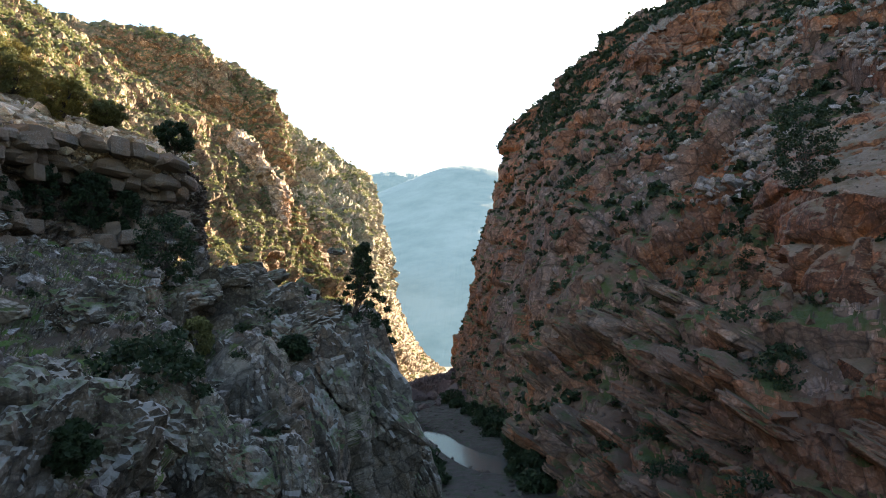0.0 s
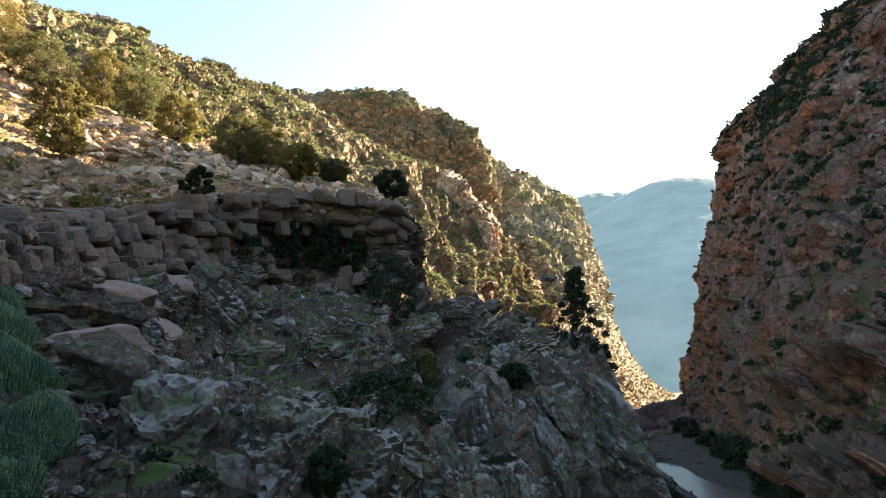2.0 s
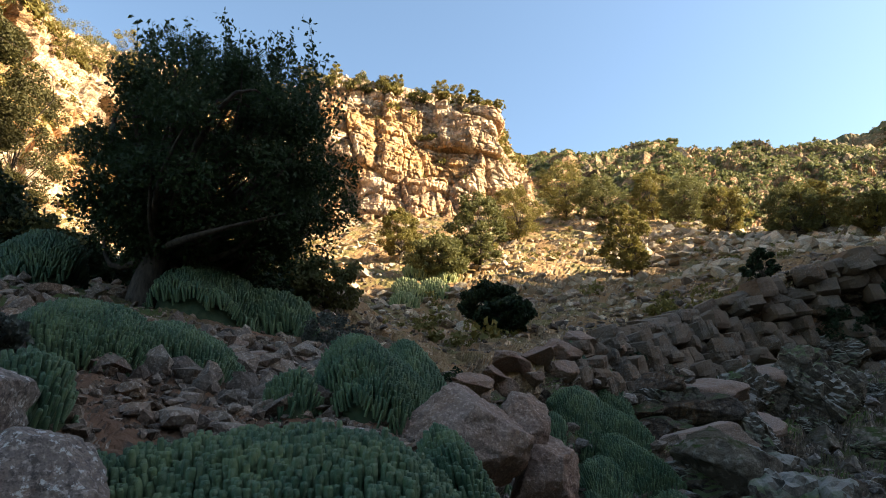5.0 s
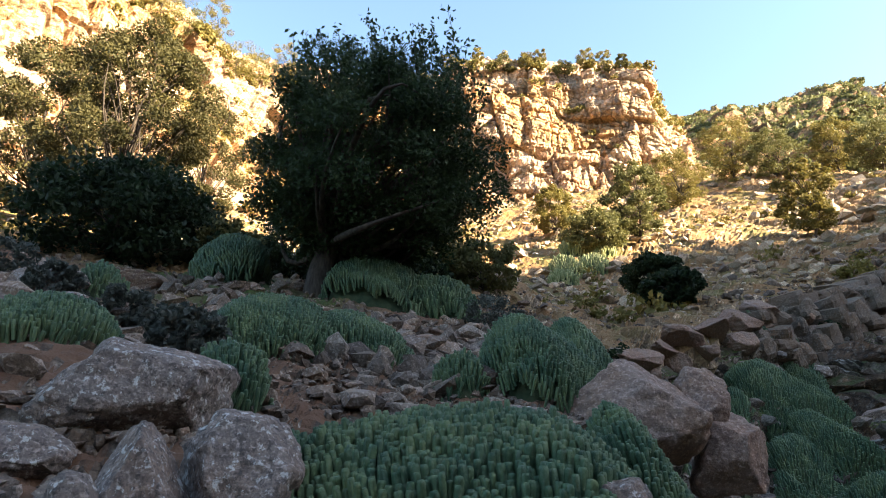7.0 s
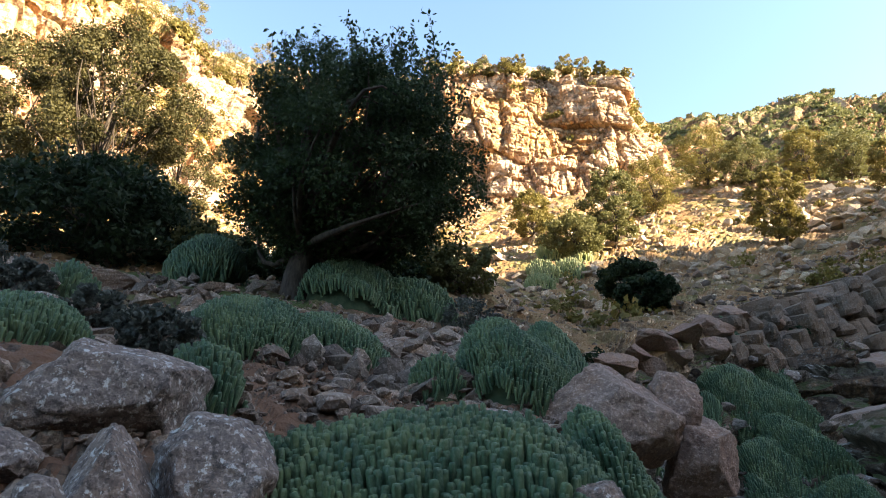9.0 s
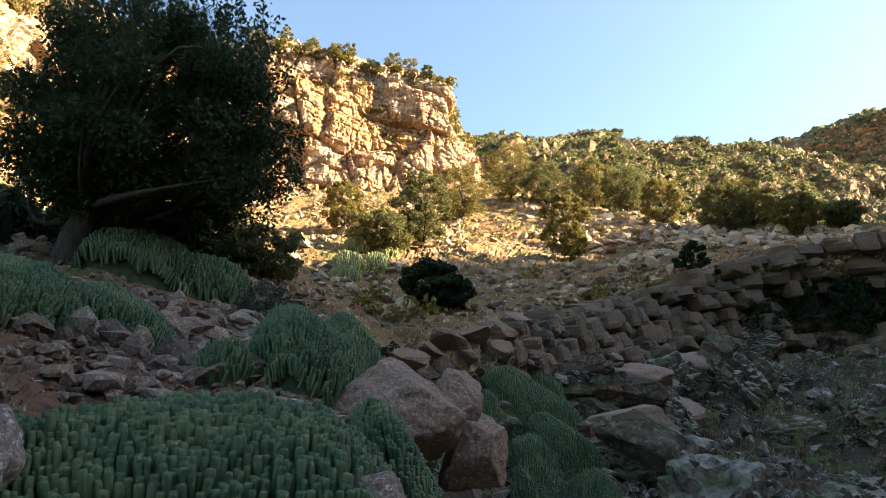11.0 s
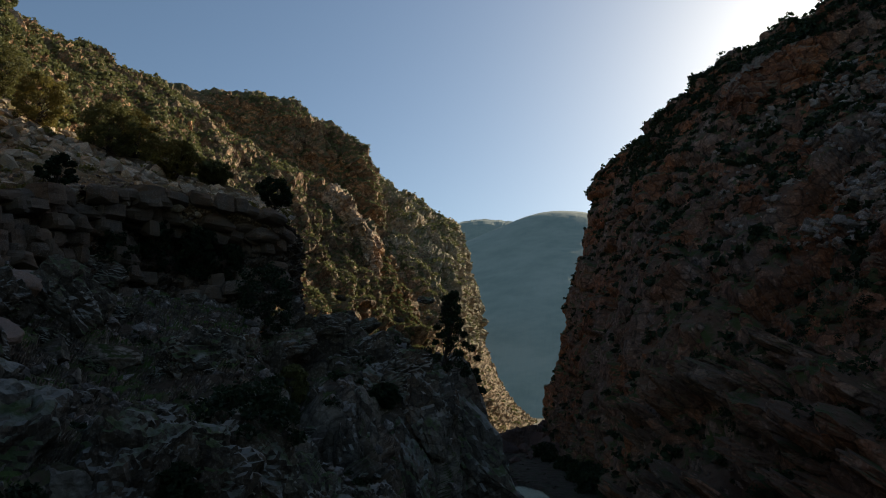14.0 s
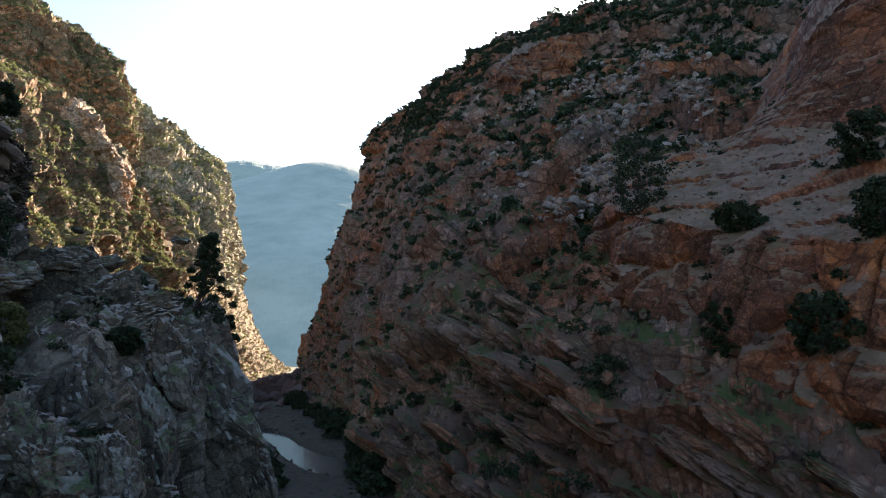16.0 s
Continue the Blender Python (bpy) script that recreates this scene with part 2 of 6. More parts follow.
def spline(k, n, smooth, share=None):
    """Resample rows of control points to n rows; share: how many of them each stretch between two control rows takes."""
    k = np.asarray(k, float)
    s = np.linspace(0, len(k) - 1, n)
    if share:
        at = np.concatenate([[0], np.cumsum(share)]) / sum(share)
        s = np.interp(np.linspace(0, 1, n), at, np.arange(len(k)))
    i = np.minimum(s.astype(int), len(k) - 2)
    f = (s - i).reshape(-1, *([1] * (k.ndim - 1)))
    b, c = k[i], k[i + 1]
    if not smooth:
        return b + (c - b) * f
    a, d = k[np.maximum(i - 1, 0)], k[np.minimum(i + 2, len(k) - 1)]
    return b + 0.5 * f * (c - a + f * (2 * a - 5 * b + 4 * c - d + f * (3 * (b - c) + d - a)))


def mesh_from(name, verts, faces, mat, smooth=True):
    me = bpy.data.meshes.new(name)
    verts, faces = np.asarray(verts, np.float32), np.asarray(faces, np.int32)
    me.vertices.add(len(verts))
    me.vertices.foreach_set("co", verts.ravel())
    k = faces.shape[1]
    me.loops.add(faces.size)
    me.loops.foreach_set("vertex_index", faces.ravel())
    me.polygons.add(len(faces))
    me.polygons.foreach_set("loop_start", np.arange(0, faces.size, k, dtype=np.int32))
    me.polygons.foreach_set("loop_total", np.full(len(faces), k, np.int32))
    me.polygons.foreach_set("use_smooth", np.full(len(faces), smooth))
    me.update(calc_edges=True)
    me.materials.append(mat)
    return me


SHEETS = {}


def bearing_of(p):
    return np.degrees(np.arctan2(-p[:, 0], p[:, 1]))



def landform(name, ribs, nu, nv, mat, relief, label, category, smooth_v=True, share=None, along=None, soften=0):
    """A sheet of land over ribs of control points (bearing, rise, distance), foot first, broken up along its normals by relief(points)."""
    k = np.array([[place(*p) for p in rib] for rib in ribs])
    g = spline(k, nu, True, along)
    g = spline(g.transpose(1, 0, 2), nv, smooth_v, share).transpose(1, 0, 2)

    def normals(g):
        n = np.cross(np.gradient(g, axis=0), np.gradient(g, axis=1))
        n /= np.linalg.norm(n, axis=2, keepdims=True) + 1e-9
        return n
    n = normals(g)
    if (n * (np.array(EYE) - g)).sum() < 0:
        n = -n
    p = g.reshape(-1, 3)
    h = relief(p).reshape(nu, nv)
    for _ in range(soften):
        e = np.pad(h, 1, mode="edge")
        h = (2 * h + e[:-2, 1:-1] + e[2:, 1:-1] + e[1:-1, :-2] + e[1:-1, 2:]) / 6
    p = p + n.reshape(-1, 3) * h.reshape(-1, 1)
    a = np.arange(nu * nv).reshape(nu, nv)
    faces = np.stack([a[:-1, :-1], a[1:, :-1], a[1:, 1:], a[:-1, 1:]], -1).reshape(-1, 4)
    ob = tagged(new(name, mesh_from(name, p, faces, mat, False)), label, category, kind="structure")
    g = p.reshape(nu, nv, 3)
    n2 = normals(g)
    n2 *= np.where((n2 * n).sum(2, keepdims=True) < 0, -1, 1)
    SHEETS[name] = (g, n2)
    return ob


def craggy(big, small, strength, seed, crack=0.35):
    def relief(p):
        warp = p + np.stack([fractal(p, big * 0.6, 3, seed + s) for s in (11, 12, 13)], 1) * big * 0.15
        h = fractal(p, big, 5, seed) * 0.5 + fractal(p, big * 0.5, 5, seed + 5, True) * 0.25
        tone, edge = blocks(warp * (1, 1, 1.3), small, seed + 9)
        tone2, edge2 = blocks(warp, small * 0.35, seed + 15)
        return strength * (h + crack * (tone * 0.7 - (1 - edge) * 0.6) + crack * 0.4 * (tone2 * 0.7 - (1 - edge2) * 0.6))
    return relief


def masonry(p, wide, high, seed, turn=0.0, dip=(0.0, 0.0), bed=0.35):
    """Bedded, jointed rock: how far the block at each point stands out (-1 to 1) and its nearness to a joint or bed (0 on it)."""
    c, s = math.cos(radians(turn)), math.sin(radians(turn))
    wob = np.stack([fractal(p, wide * 1.5, 2, seed + 31 + k) for k in range(3)], 1)
    q = p + wob * (wide * 0.18, wide * 0.18, high * 0.35)
    lay = (q[:, 2] + q[:, 0] * dip[0] + q[:, 1] * dip[1]) / high
    i = np.floor(lay).astype(np.int64)
    u = (q[:, 0] * c + q[:, 1] * s) / wide + lattice(i, i * 0, i * 0, seed) * 7
    w = (q[:, 1] * c - q[:, 0] * s) / wide + lattice(i, i * 0, i * 0, seed + 1) * 7
    u, w = u * (0.7 + 0.6 * lattice(i, i * 0, i * 0, seed + 2)), w * (0.7 + 0.6 * lattice(i, i * 0, i * 0, seed + 3))
    j, k = np.floor(u).astype(np.int64), np.floor(w).astype(np.int64)
    out = bed * lattice(i, i * 0, i * 0, seed + 4) + (1 - bed) * lattice(i, j, k, seed + 5)
    edge = np.minimum(np.minimum(lay - i, 1 - lay + i) * 1.2, np.minimum(np.minimum(u - j, 1 - u + j), np.minimum(w - k, 1 - w + k)) * 1.6)
    tip = (lattice(i, j, k, seed + 6) - 0.5) * (u - j - 0.5) + (lattice(i, j, k, seed + 7) - 0.5) * (w - k - 0.5) + (lattice(i, j, k, seed + 8) - 0.6) * (lay - i - 0.5)
    return out * 2 - 1 + tip * 1.3, np.clip(edge * 8, 0, 1)


def bedded(big, strength, wide, high, stand, seed, turn=0.0, dip=(0.0, 0.0), rough=0.3, bed=0.3):
    """Large swells, and two sizes of bedded blocks."""
    def relief(p):
        h = fractal(p, big, 4, seed, False, 0.42) * 0.7 + fractal(p, big * 0.4, 3, seed + 5, True, 0.42) * 0.25
        a, ea = masonry(p, wide, high, seed + 7, turn, dip, bed)
        b, eb = masonry(p, wide * 0.37, high * 0.42, seed + 17, turn + 23, dip, bed)
        return strength * h + stand * (a * 0.75 - 0.5 * (1 - ea)) + rough * stand * (b - 0.8 * (1 - eb))
    return relief


def rib2(bt, et, rt, bb, eb, rb, bow=0.0):
    """A hillside rib from its foot (second three) to its crest (first three), and over the crest to the back; bow swells the middle."""
    out = []
    for s in (0.0, 0.33, 0.67, 1.0):
        z = math.tan(radians(eb)) * rb * (1 - s) + math.tan(radians(et)) * rt * s
        d = rb + (rt - rb) * s - bow * 4 * s * (1 - s) * (rt - rb)
        out.append((bb + (bt - bb) * s, math.degrees(math.atan2(z, d)), d))
    out.append((bt, et - 1.5, rt * 1.12))
    out.append((bt, et - 7, rt * 1.5))
    return out


def wooded(big, strength, band, seed):
    """Gullies and spurs running down the slope, broken by cliff bands and rough blocks."""
    def relief(p):
        q = p + np.stack([fractal(p, big * 0.5, 3, seed + s) for s in (1, 2, 3)], 1) * big * 0.12
        h = fractal(q * (1, 1, 0.4), big, 4, seed + 5) * 0.6 + fractal(q * (1, 1, 0.35), big * 0.42, 4, seed + 9, True) * 0.45
        step = (q[:, 2] + 0.15 * q[:, 0]) / band + 0.5 * fractal(p, big * 0.8, 2, seed + 13)
        saw = step - np.floor(step)
        cliff = np.clip(0.6 + fractal(p, big * 0.7, 2, seed + 15), 0, 1) * np.where(saw < 0.82, saw / 0.82, (1 - saw) / 0.18)
        tone, edge = blocks(q * (1, 1, 0.8), band * 0.4, seed + 17)
        return strength * (h + 0.7 * cliff - 0.3) + 0.13 * band * (0.7 * tone - 0.6 * (1 - edge)) + 0.05 * band * fractal(p, band * 0.2, 3, seed + 19, True)
    return relief


SHARE = (1, 1, 1, 0.12, 0.06)
LEFT = [(68, 28.8, 300, 68, 8, 120), (58.7, 28.5, 300, 58.7, 10, 120), (47.4, 28.0, 310, 47.4, 8, 130), (45.2, 26.9, 315, 45.2, 8, 130),
        (41.4, 25.3, 330, 41, 5, 140), (36.5, 24.8, 345, 36.5, 0, 150), (32.6, 24.3, 350, 31, -3, 160), (28.6, 22.6, 345, 27, -5, 170), (25.6, 20.9, 338, 23, -6, 180),
        (21.5, 19.1, 330, 19, -5.5, 200), (18.2, 17.2, 322, 15.6, -5, 220), (15.6, 14.6, 318, 13.4, -4.6, 240), (13.4, 11.8, 315, 11.8, -4.4, 255), (11.4, 8.6, 312, 10.6, -4.2, 268), (10.2, 4.6, 310, 9.8, -4, 280)]
landform("mountain_left", [rib2(*c, 0.12) for c in LEFT], 520, 290, M_LEFT, wooded(60, 8, 15, 1), "sunlit wooded mountainside with ochre crags", "mountain", share=SHARE)
BACK = [(42, 23.0, 460, 40, 14, 380), (37, 23.9, 470, 36, 14, 380), (33, 23.7, 470, 32, 13, 380), (29.0, 24.2, 470, 28, 11, 380), (24.5, 24.4, 470, 24, 8, 380), (21.0, 23.5, 470, 20, 5, 380),
        (17.9, 22.2, 470, 16.5, 2, 390), (16.2, 20.9, 470, 14.6, 0, 390), (15.1, 18.9, 470, 13.4, -2, 400), (14.3, 15.5, 475, 12.6, -3, 410), (13.2, 11.0, 480, 12.0, -3, 420)]
landform("mountain_back", [rib2(*c) for c in BACK], 300, 240, M_LEFT, wooded(70, 9, 20, 61), "darker wooded ridge behind the sunlit mountainside", "mountain", share=SHARE)
SPUR = [(18, 20.5, 560, 14, -3, 400), (15.4, 18.9, 560, 12, -3, 400), (13.2, 18.0, 560, 10.6, -3, 395), (11.6, 17.0, 560, 9.4, -3.2, 390), (9.2, 15.9, 580, 8.2, -3.2, 390), (7.4, 15.3, 600, 7.2, -3.2, 400),
        (6.5, 13.8, 640, 6.2, -3.0, 430), (5.4, 9, 720, 5.2, -2.1, 500), (4.9, 5, 800, 4.7, -2, 560)]
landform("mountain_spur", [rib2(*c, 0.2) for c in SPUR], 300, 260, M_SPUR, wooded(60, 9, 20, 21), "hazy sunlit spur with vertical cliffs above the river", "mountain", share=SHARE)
FACE = [[(19.2, 13.0, 296), (19.2, 15.2, 298), (19.0, 17.2, 302), (19, 17.4, 318)], [(17.6, 11.5, 286), (17.8, 14.5, 288), (17.8, 17.6, 291), (18, 18.0, 318)],
        [(15.8, 10.6, 282), (16.0, 13.2, 284), (16.2, 16.0, 287), (16.5, 16.2, 314)], [(14.2, 9.8, 280), (14.4, 12.0, 282), (14.6, 14.2, 285), (15, 14.5, 312)], [(13.4, 9.8, 290), (13.4, 11.2, 294), (13.4, 12.2, 298), (13.6, 12.3, 312)]]
landform("cliff_gorge", FACE, 130, 80, M_CLIFF, wooded(16, 2.2, 16, 41), "orange cliff face on the sunlit mountainside", "cliff", False, (1, 1, 0.5))
APRON = [[(7.0, -4.6, 262), (8.4, 0.5, 285), (10, 5, 310)], [(5.6, -4.0, 300), (7.0, 1.2, 325), (8.6, 6, 350)], [(4.0, -3.5, 350), (5.6, 1.0, 380), (7.2, 5.5, 410)],
         [(2.3, -3.0, 410), (4.4, 0.6, 440), (6.2, 5, 480)], [(0.9, -2.6, 470), (3.2, 0.0, 510), (5.4, 5, 560)], [(0.0, -2.3, 540), (2.4, 0, 590), (4.8, 5, 640)]]
landform("apron", APRON, 200, 110, M_SLOPE, bedded(14, 3.0, 5, 3, 1.4, 25, 30, (0, 0), 0.6), "sunlit rubble apron at the foot of the spur", "hillside")
BAR = [[(9, -5.2, 262), (9, -3.6, 268), (9, -2.6, 276), (9, -3.6, 300)], [(5.5, -5.0, 268), (5.5, -3.9, 274), (5.4, -3.3, 282), (5.4, -4.2, 300)],
       [(2.5, -4.8, 276), (2.5, -3.9, 282), (2.4, -3.1, 290), (2.4, -4.0, 310)], [(0.2, -4.6, 284), (0.2, -3.4, 290), (0.1, -2.5, 298), (0, -3.4, 315)],
       [(-2.5, -4.4, 290), (-2.5, -2.6, 296), (-2.5, -1.6, 302), (-2.5, -2.6, 320)]]
landform("rubble_bar", BAR, 160, 60, M_PURPLE, bedded(9, 1.6, 4, 2.5, 1.3, 27, 0, (0, 0), 0.5), "dark purple rubble bar across the river bed", "rubble")
FAR = [(12, 11, 1300, 12, -2, 700), (8, 12.5, 1400, 8, -2, 700), (4.9, 13.7, 1450, 4.9, -2, 700), (-0.4, 15.6, 1500, -0.4, -2, 700),
       (-4.6, 15.6, 1500, -4.6, -2, 700), (-8, 14.5, 1500, -8, -2, 700), (-12, 13, 1500, -12, -2, 700)]
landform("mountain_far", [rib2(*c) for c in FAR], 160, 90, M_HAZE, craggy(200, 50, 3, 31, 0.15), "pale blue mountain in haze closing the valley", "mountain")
HILL = [(14, 13, 2600, 14, 0, 1800), (7, 15.0, 2600, 7, 0, 1800), (3.3, 15.3, 2600, 3.3, 0, 1800), (-2, 14, 2600, -2, 0, 1800)]
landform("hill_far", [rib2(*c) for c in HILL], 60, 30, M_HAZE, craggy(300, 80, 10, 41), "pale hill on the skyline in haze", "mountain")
RIGHT = [(-7, 14, 430, -1, -1, 420), (-5.8, 16.5, 330, -0.3, -2.6, 300), (-7.2, 19.2, 310, -2, -5, 235), (-10.3, 21.7, 290, -5.6, -8.4, 150),
         (-13.4, 23.8, 280, -8.5, -13, 98), (-18.8, 26.8, 270, -14, -17, 75), (-24.1, 28.1, 260, -22, -20, 62), (-26.7, 28.8, 255, -27, -22, 55),
         (-32.3, 28.6, 250, -34, -24, 50), (-37.5, 28.2, 250, -40, -25, 48), (-44.4, 27.7, 250, -47, -26, 46), (-60, 28, 240, -60, -27, 45),
         (-90, 27, 230, -90, -27, 45), (-125, 24, 230, -125, -26, 45)]


def terraced(p):
    """Cliffs and ledges at three scales, dipping along the valley."""
    dip = (0.05, -0.16)
    a, ea = masonry(p, 30, 16, 151, -6, dip)
    low = np.clip((30 - p[:, 2]) / 40, 0, 1)
    edge = 0.62 + 0.38 * np.clip((-9.0 - bearing_of(p)) / 8.0, 0, 1)
    b, eb = blocks(p * (1, 1, 1.5), 6.0, 155)
    c, ec = masonry(p, 30, 8.0, 157, -20, (0.62, -0.1), 0.75)
    d, ed = masonry(p, 6, 2.2, 159, -20, (0.62, -0.1), 0.5)
    beds = np.clip((14 - p[:, 2]) / 16, 0, 1) * np.clip((-9.0 - bearing_of(p)) / 6.0, 0, 1)
    return beds * (5.0 * c - 2.0 * (1 - ec) + 1.2 * d - 0.8 * (1 - ed)) + (1 - 0.6 * beds) * edge * ((5.0 - 2.0 * low) * a - 1.5 * (1 - ea) + low * (1.1 * b - 0.9 * (1 - eb)) + craggy(46, 9, 5.2, 51, 0.42)(p)) - 1.5 * (1 - edge)


landform("mountain_right", [rib2(*c) for c in RIGHT], 540, 360, M_RIGHT, terraced, "shaded red-grey mountain wall dotted with shrubs", "mountain", share=(1, 1, 1, 0.12, 0.06), along=(0.4, 0.8, 1, 1, 1, 1.2, 1, 1, 1, 1, 0.3, 0.1, 0.1), soften=1)


BLUFF = [[(-16.6, 20.5, 214), (-16.6, 22, 218), (-16.6, 23, 222), (-16.6, 23.5, 262)], [(-18.2, 20.6, 197), (-18.2, 23, 199), (-18.2, 25.2, 203), (-18.2, 25.6, 262)],
         [(-21, 22.2, 204), (-21, 24, 206), (-21, 26.2, 208), (-21, 26.8, 262)], [(-25, 23.3, 208), (-25, 25, 210), (-25, 26.8, 212), (-25, 27.2, 260)],
         [(-28.5, 23.6, 214), (-28.5, 24.5, 218), (-28.5, 25.4, 224), (-28.5, 26, 260)]]
landform("cliff_upper", BLUFF, 150, 60, M_RED, bedded(14, 1.6, 7, 9, 1.3, 171, -20, (0.05, 0.0), 0.4), "orange bluff high on the shaded mountain", "cliff", False, (1, 1, 0.4))


def banded(p):
    """A massive wall below its rim, thin level beds above it."""
    rim = np.degrees(np.arctan2(p[:, 2] - EYE.z, np.hypot(p[:, 0], p[:, 1])))
    above = np.clip((rim - 9.0) / 2.0, 0, 1)
    a, ea = masonry(p, 13, 15, 161, -15, (0.05, 0.0), 0.15)
    b, eb = masonry(p, 9, 3.0, 165, -15, (0.0, 0.0), 0.8)
    c, ec = masonry(p, 2.6, 1.1, 167, -10, (0.05, 0.0), 0.3)
    e, ee = masonry(p, 7, 60, 169, -15, (0.05, 0.0), 0.0)
    flute = fractal(p * (1, 1, 0.1), 6, 4, 173, True)
    return 2.0 * fractal(p, 24, 4, 61) + (1 - above) * (0.7 * a - 0.5 * (1 - ea) + 1.1 * e - 0.9 * (1 - ee) + 0.45 * flute + 0.1 * c) + above * (0.45 * b - 0.35 * (1 - eb)) + 0.12 * (c - (1 - ec)) * (0.4 + above)


BAND = [[(-24.5, 1, 100), (-25.5, 6, 108), (-26.5, 12, 122), (-27, 15, 132), (-28.5, 16, 148), (-29, 17, 170)],
        [(-29, -5, 86), (-28.5, 2.5, 85), (-29, 12, 89), (-31, 16, 108), (-34, 17.5, 130), (-35, 18, 160)],
        [(-33, -10, 78), (-34, -2, 75), (-33.8, 10.8, 80), (-36, 17, 106), (-39, 18.6, 118), (-40, 22, 140)],
        [(-40, -14, 74), (-41.6, -5.6, 67), (-42.3, 9.4, 71), (-42, 18.6, 99), (-43, 24.6, 103), (-44, 27, 125)],
        [(-47, -18, 70), (-48, -8.5, 61), (-48.5, 8.6, 65), (-49, 17.5, 94), (-49, 28, 98), (-50, 30, 120)]]
BAND = [[r[0], (r[1][0], r[1][1] - 1.6, r[1][2] - 3), (r[1][0], r[1][1] - 0.7, r[1][2] + 2.0), (r[1][0], r[1][1] + 1.0, r[1][2] - 0.6)] + r[2:] for r in BAND]
BAND.append([(b - 14, e, d) for b, e, d in BAND[-1]])
landform("cliff_red", BAND, 330, 300, M_RED, banded, "banded red cliff with a stony terrace, in shade", "cliff", False, (0.7, 0.15, 0.15, 1, 1, 0.7, 0.3), soften=1)

# ---- the near side of the valley
SLOPE = [[(128, 16, 20), (128, 20, 45), (128, 21.5, 62), (128, 23, 80)],
         [(112, 16.5, 18), (112, 20, 42), (112, 22, 66), (112, 24, 84)],
         [(96, 17.2, 18), (96, 19.5, 40), (96, 22.3, 70), (96, 25, 90)],
         [(80, 14.0, 14), (80, 18.0, 40), (80, 21.5, 75), (80, 25, 98)],
         [(68, 10.2, 15.2), (68, 15.5, 36), (68, 22, 74), (66, 26, 104)],
         [(58.5, 11.3, 21.8), (58.5, 17, 42), (58.5, 21.5, 72), (58.5, 24.3, 98)],
         [(49, 13.6, 32.8), (49, 17.0, 50), (49, 20.5, 70), (49, 22.2, 88)],
         [(41, 15.3, 39.3), (41, 17.4, 52), (41, 18.8, 66), (41, 19.6, 80)],
         [(33, 16.3, 43.8), (33, 16.8, 54), (33, 17.6, 64), (33, 17.9, 72)],
         [(26, 16.0, 46.2), (26, 16.3, 54), (26, 16.6, 60), (26, 16.6, 66)],
         [(22, 14.5, 48), (22, 14.8, 54), (22, 15, 58), (22, 14.8, 64)]]
SLOPE = [[(r[0][0], r[0][1] - (7 if r[0][0] > 75 else 2.5), r[0][2] - (0.4 if r[0][0] > 75 else -0.6))] + r + [(r[-1][0], r[-1][1] - 2, r[-1][2] * 1.3)] for r in SLOPE]
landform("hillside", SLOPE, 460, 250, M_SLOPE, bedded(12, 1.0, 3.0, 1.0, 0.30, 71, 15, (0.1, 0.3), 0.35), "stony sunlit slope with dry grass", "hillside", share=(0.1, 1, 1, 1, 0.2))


def crowned(p):
    """Tall faces split by vertical cracks, over thin beds."""
    a, ea = masonry(p, 8, 9, 181, 4, (0.12, 0.2), 0.2)
    c, ec = masonry(p, 3.0, 7, 187, 10, (0.1, 0.15), 0.15)
    return 1.3 * a - 0.6 * (1 - ea) + 0.3 * c - 0.35 * (1 - ec) + bedded(18, 2.4, 3.4, 1.9, 0.42, 81, -8, (0.05, 0.1), 0.45)(p)


CROWN = [[(130, 20, 60), (130, 29, 63), (130, 39, 68), (130, 42, 90)],
         [(116, 20.5, 62), (116, 29, 64), (116, 38.5, 68), (116, 41, 90)],
         [(108, 21, 64), (108, 29, 67), (108, 36, 72), (108, 37, 95)],
         [(101, 21.5, 68), (101, 28, 73), (101, 34, 80), (101, 35, 105)],
         [(92, 21.5, 78), (92, 28, 84), (92, 34, 92), (92, 35, 115)],
         [(84, 20.5, 84), (84, 28, 90), (84, 34.6, 96), (84, 35, 120)],
         [(77, 21, 86), (77, 29, 90), (76.5, 35.5, 94), (76, 36, 120)],
         [(69, 22.5, 88), (69, 29, 91), (69.5, 34.5, 94), (69, 35, 120)],
         [(63.5, 23.5, 90), (63, 29, 92), (62.5, 33.6, 94), (63, 34, 120)],
         [(60, 24, 94), (60.2, 27, 96), (61, 30, 99), (62, 32, 125)],
         [(59, 23.5, 104), (59.2, 26, 106), (59.5, 28, 108), (61, 30, 135)]]
landform("cliff_ochre", CROWN, 620, 240, M_CLIFF, crowned, "sunlit ochre limestone cliff with deep cracks", "cliff", False, (1, 1, 0.25))
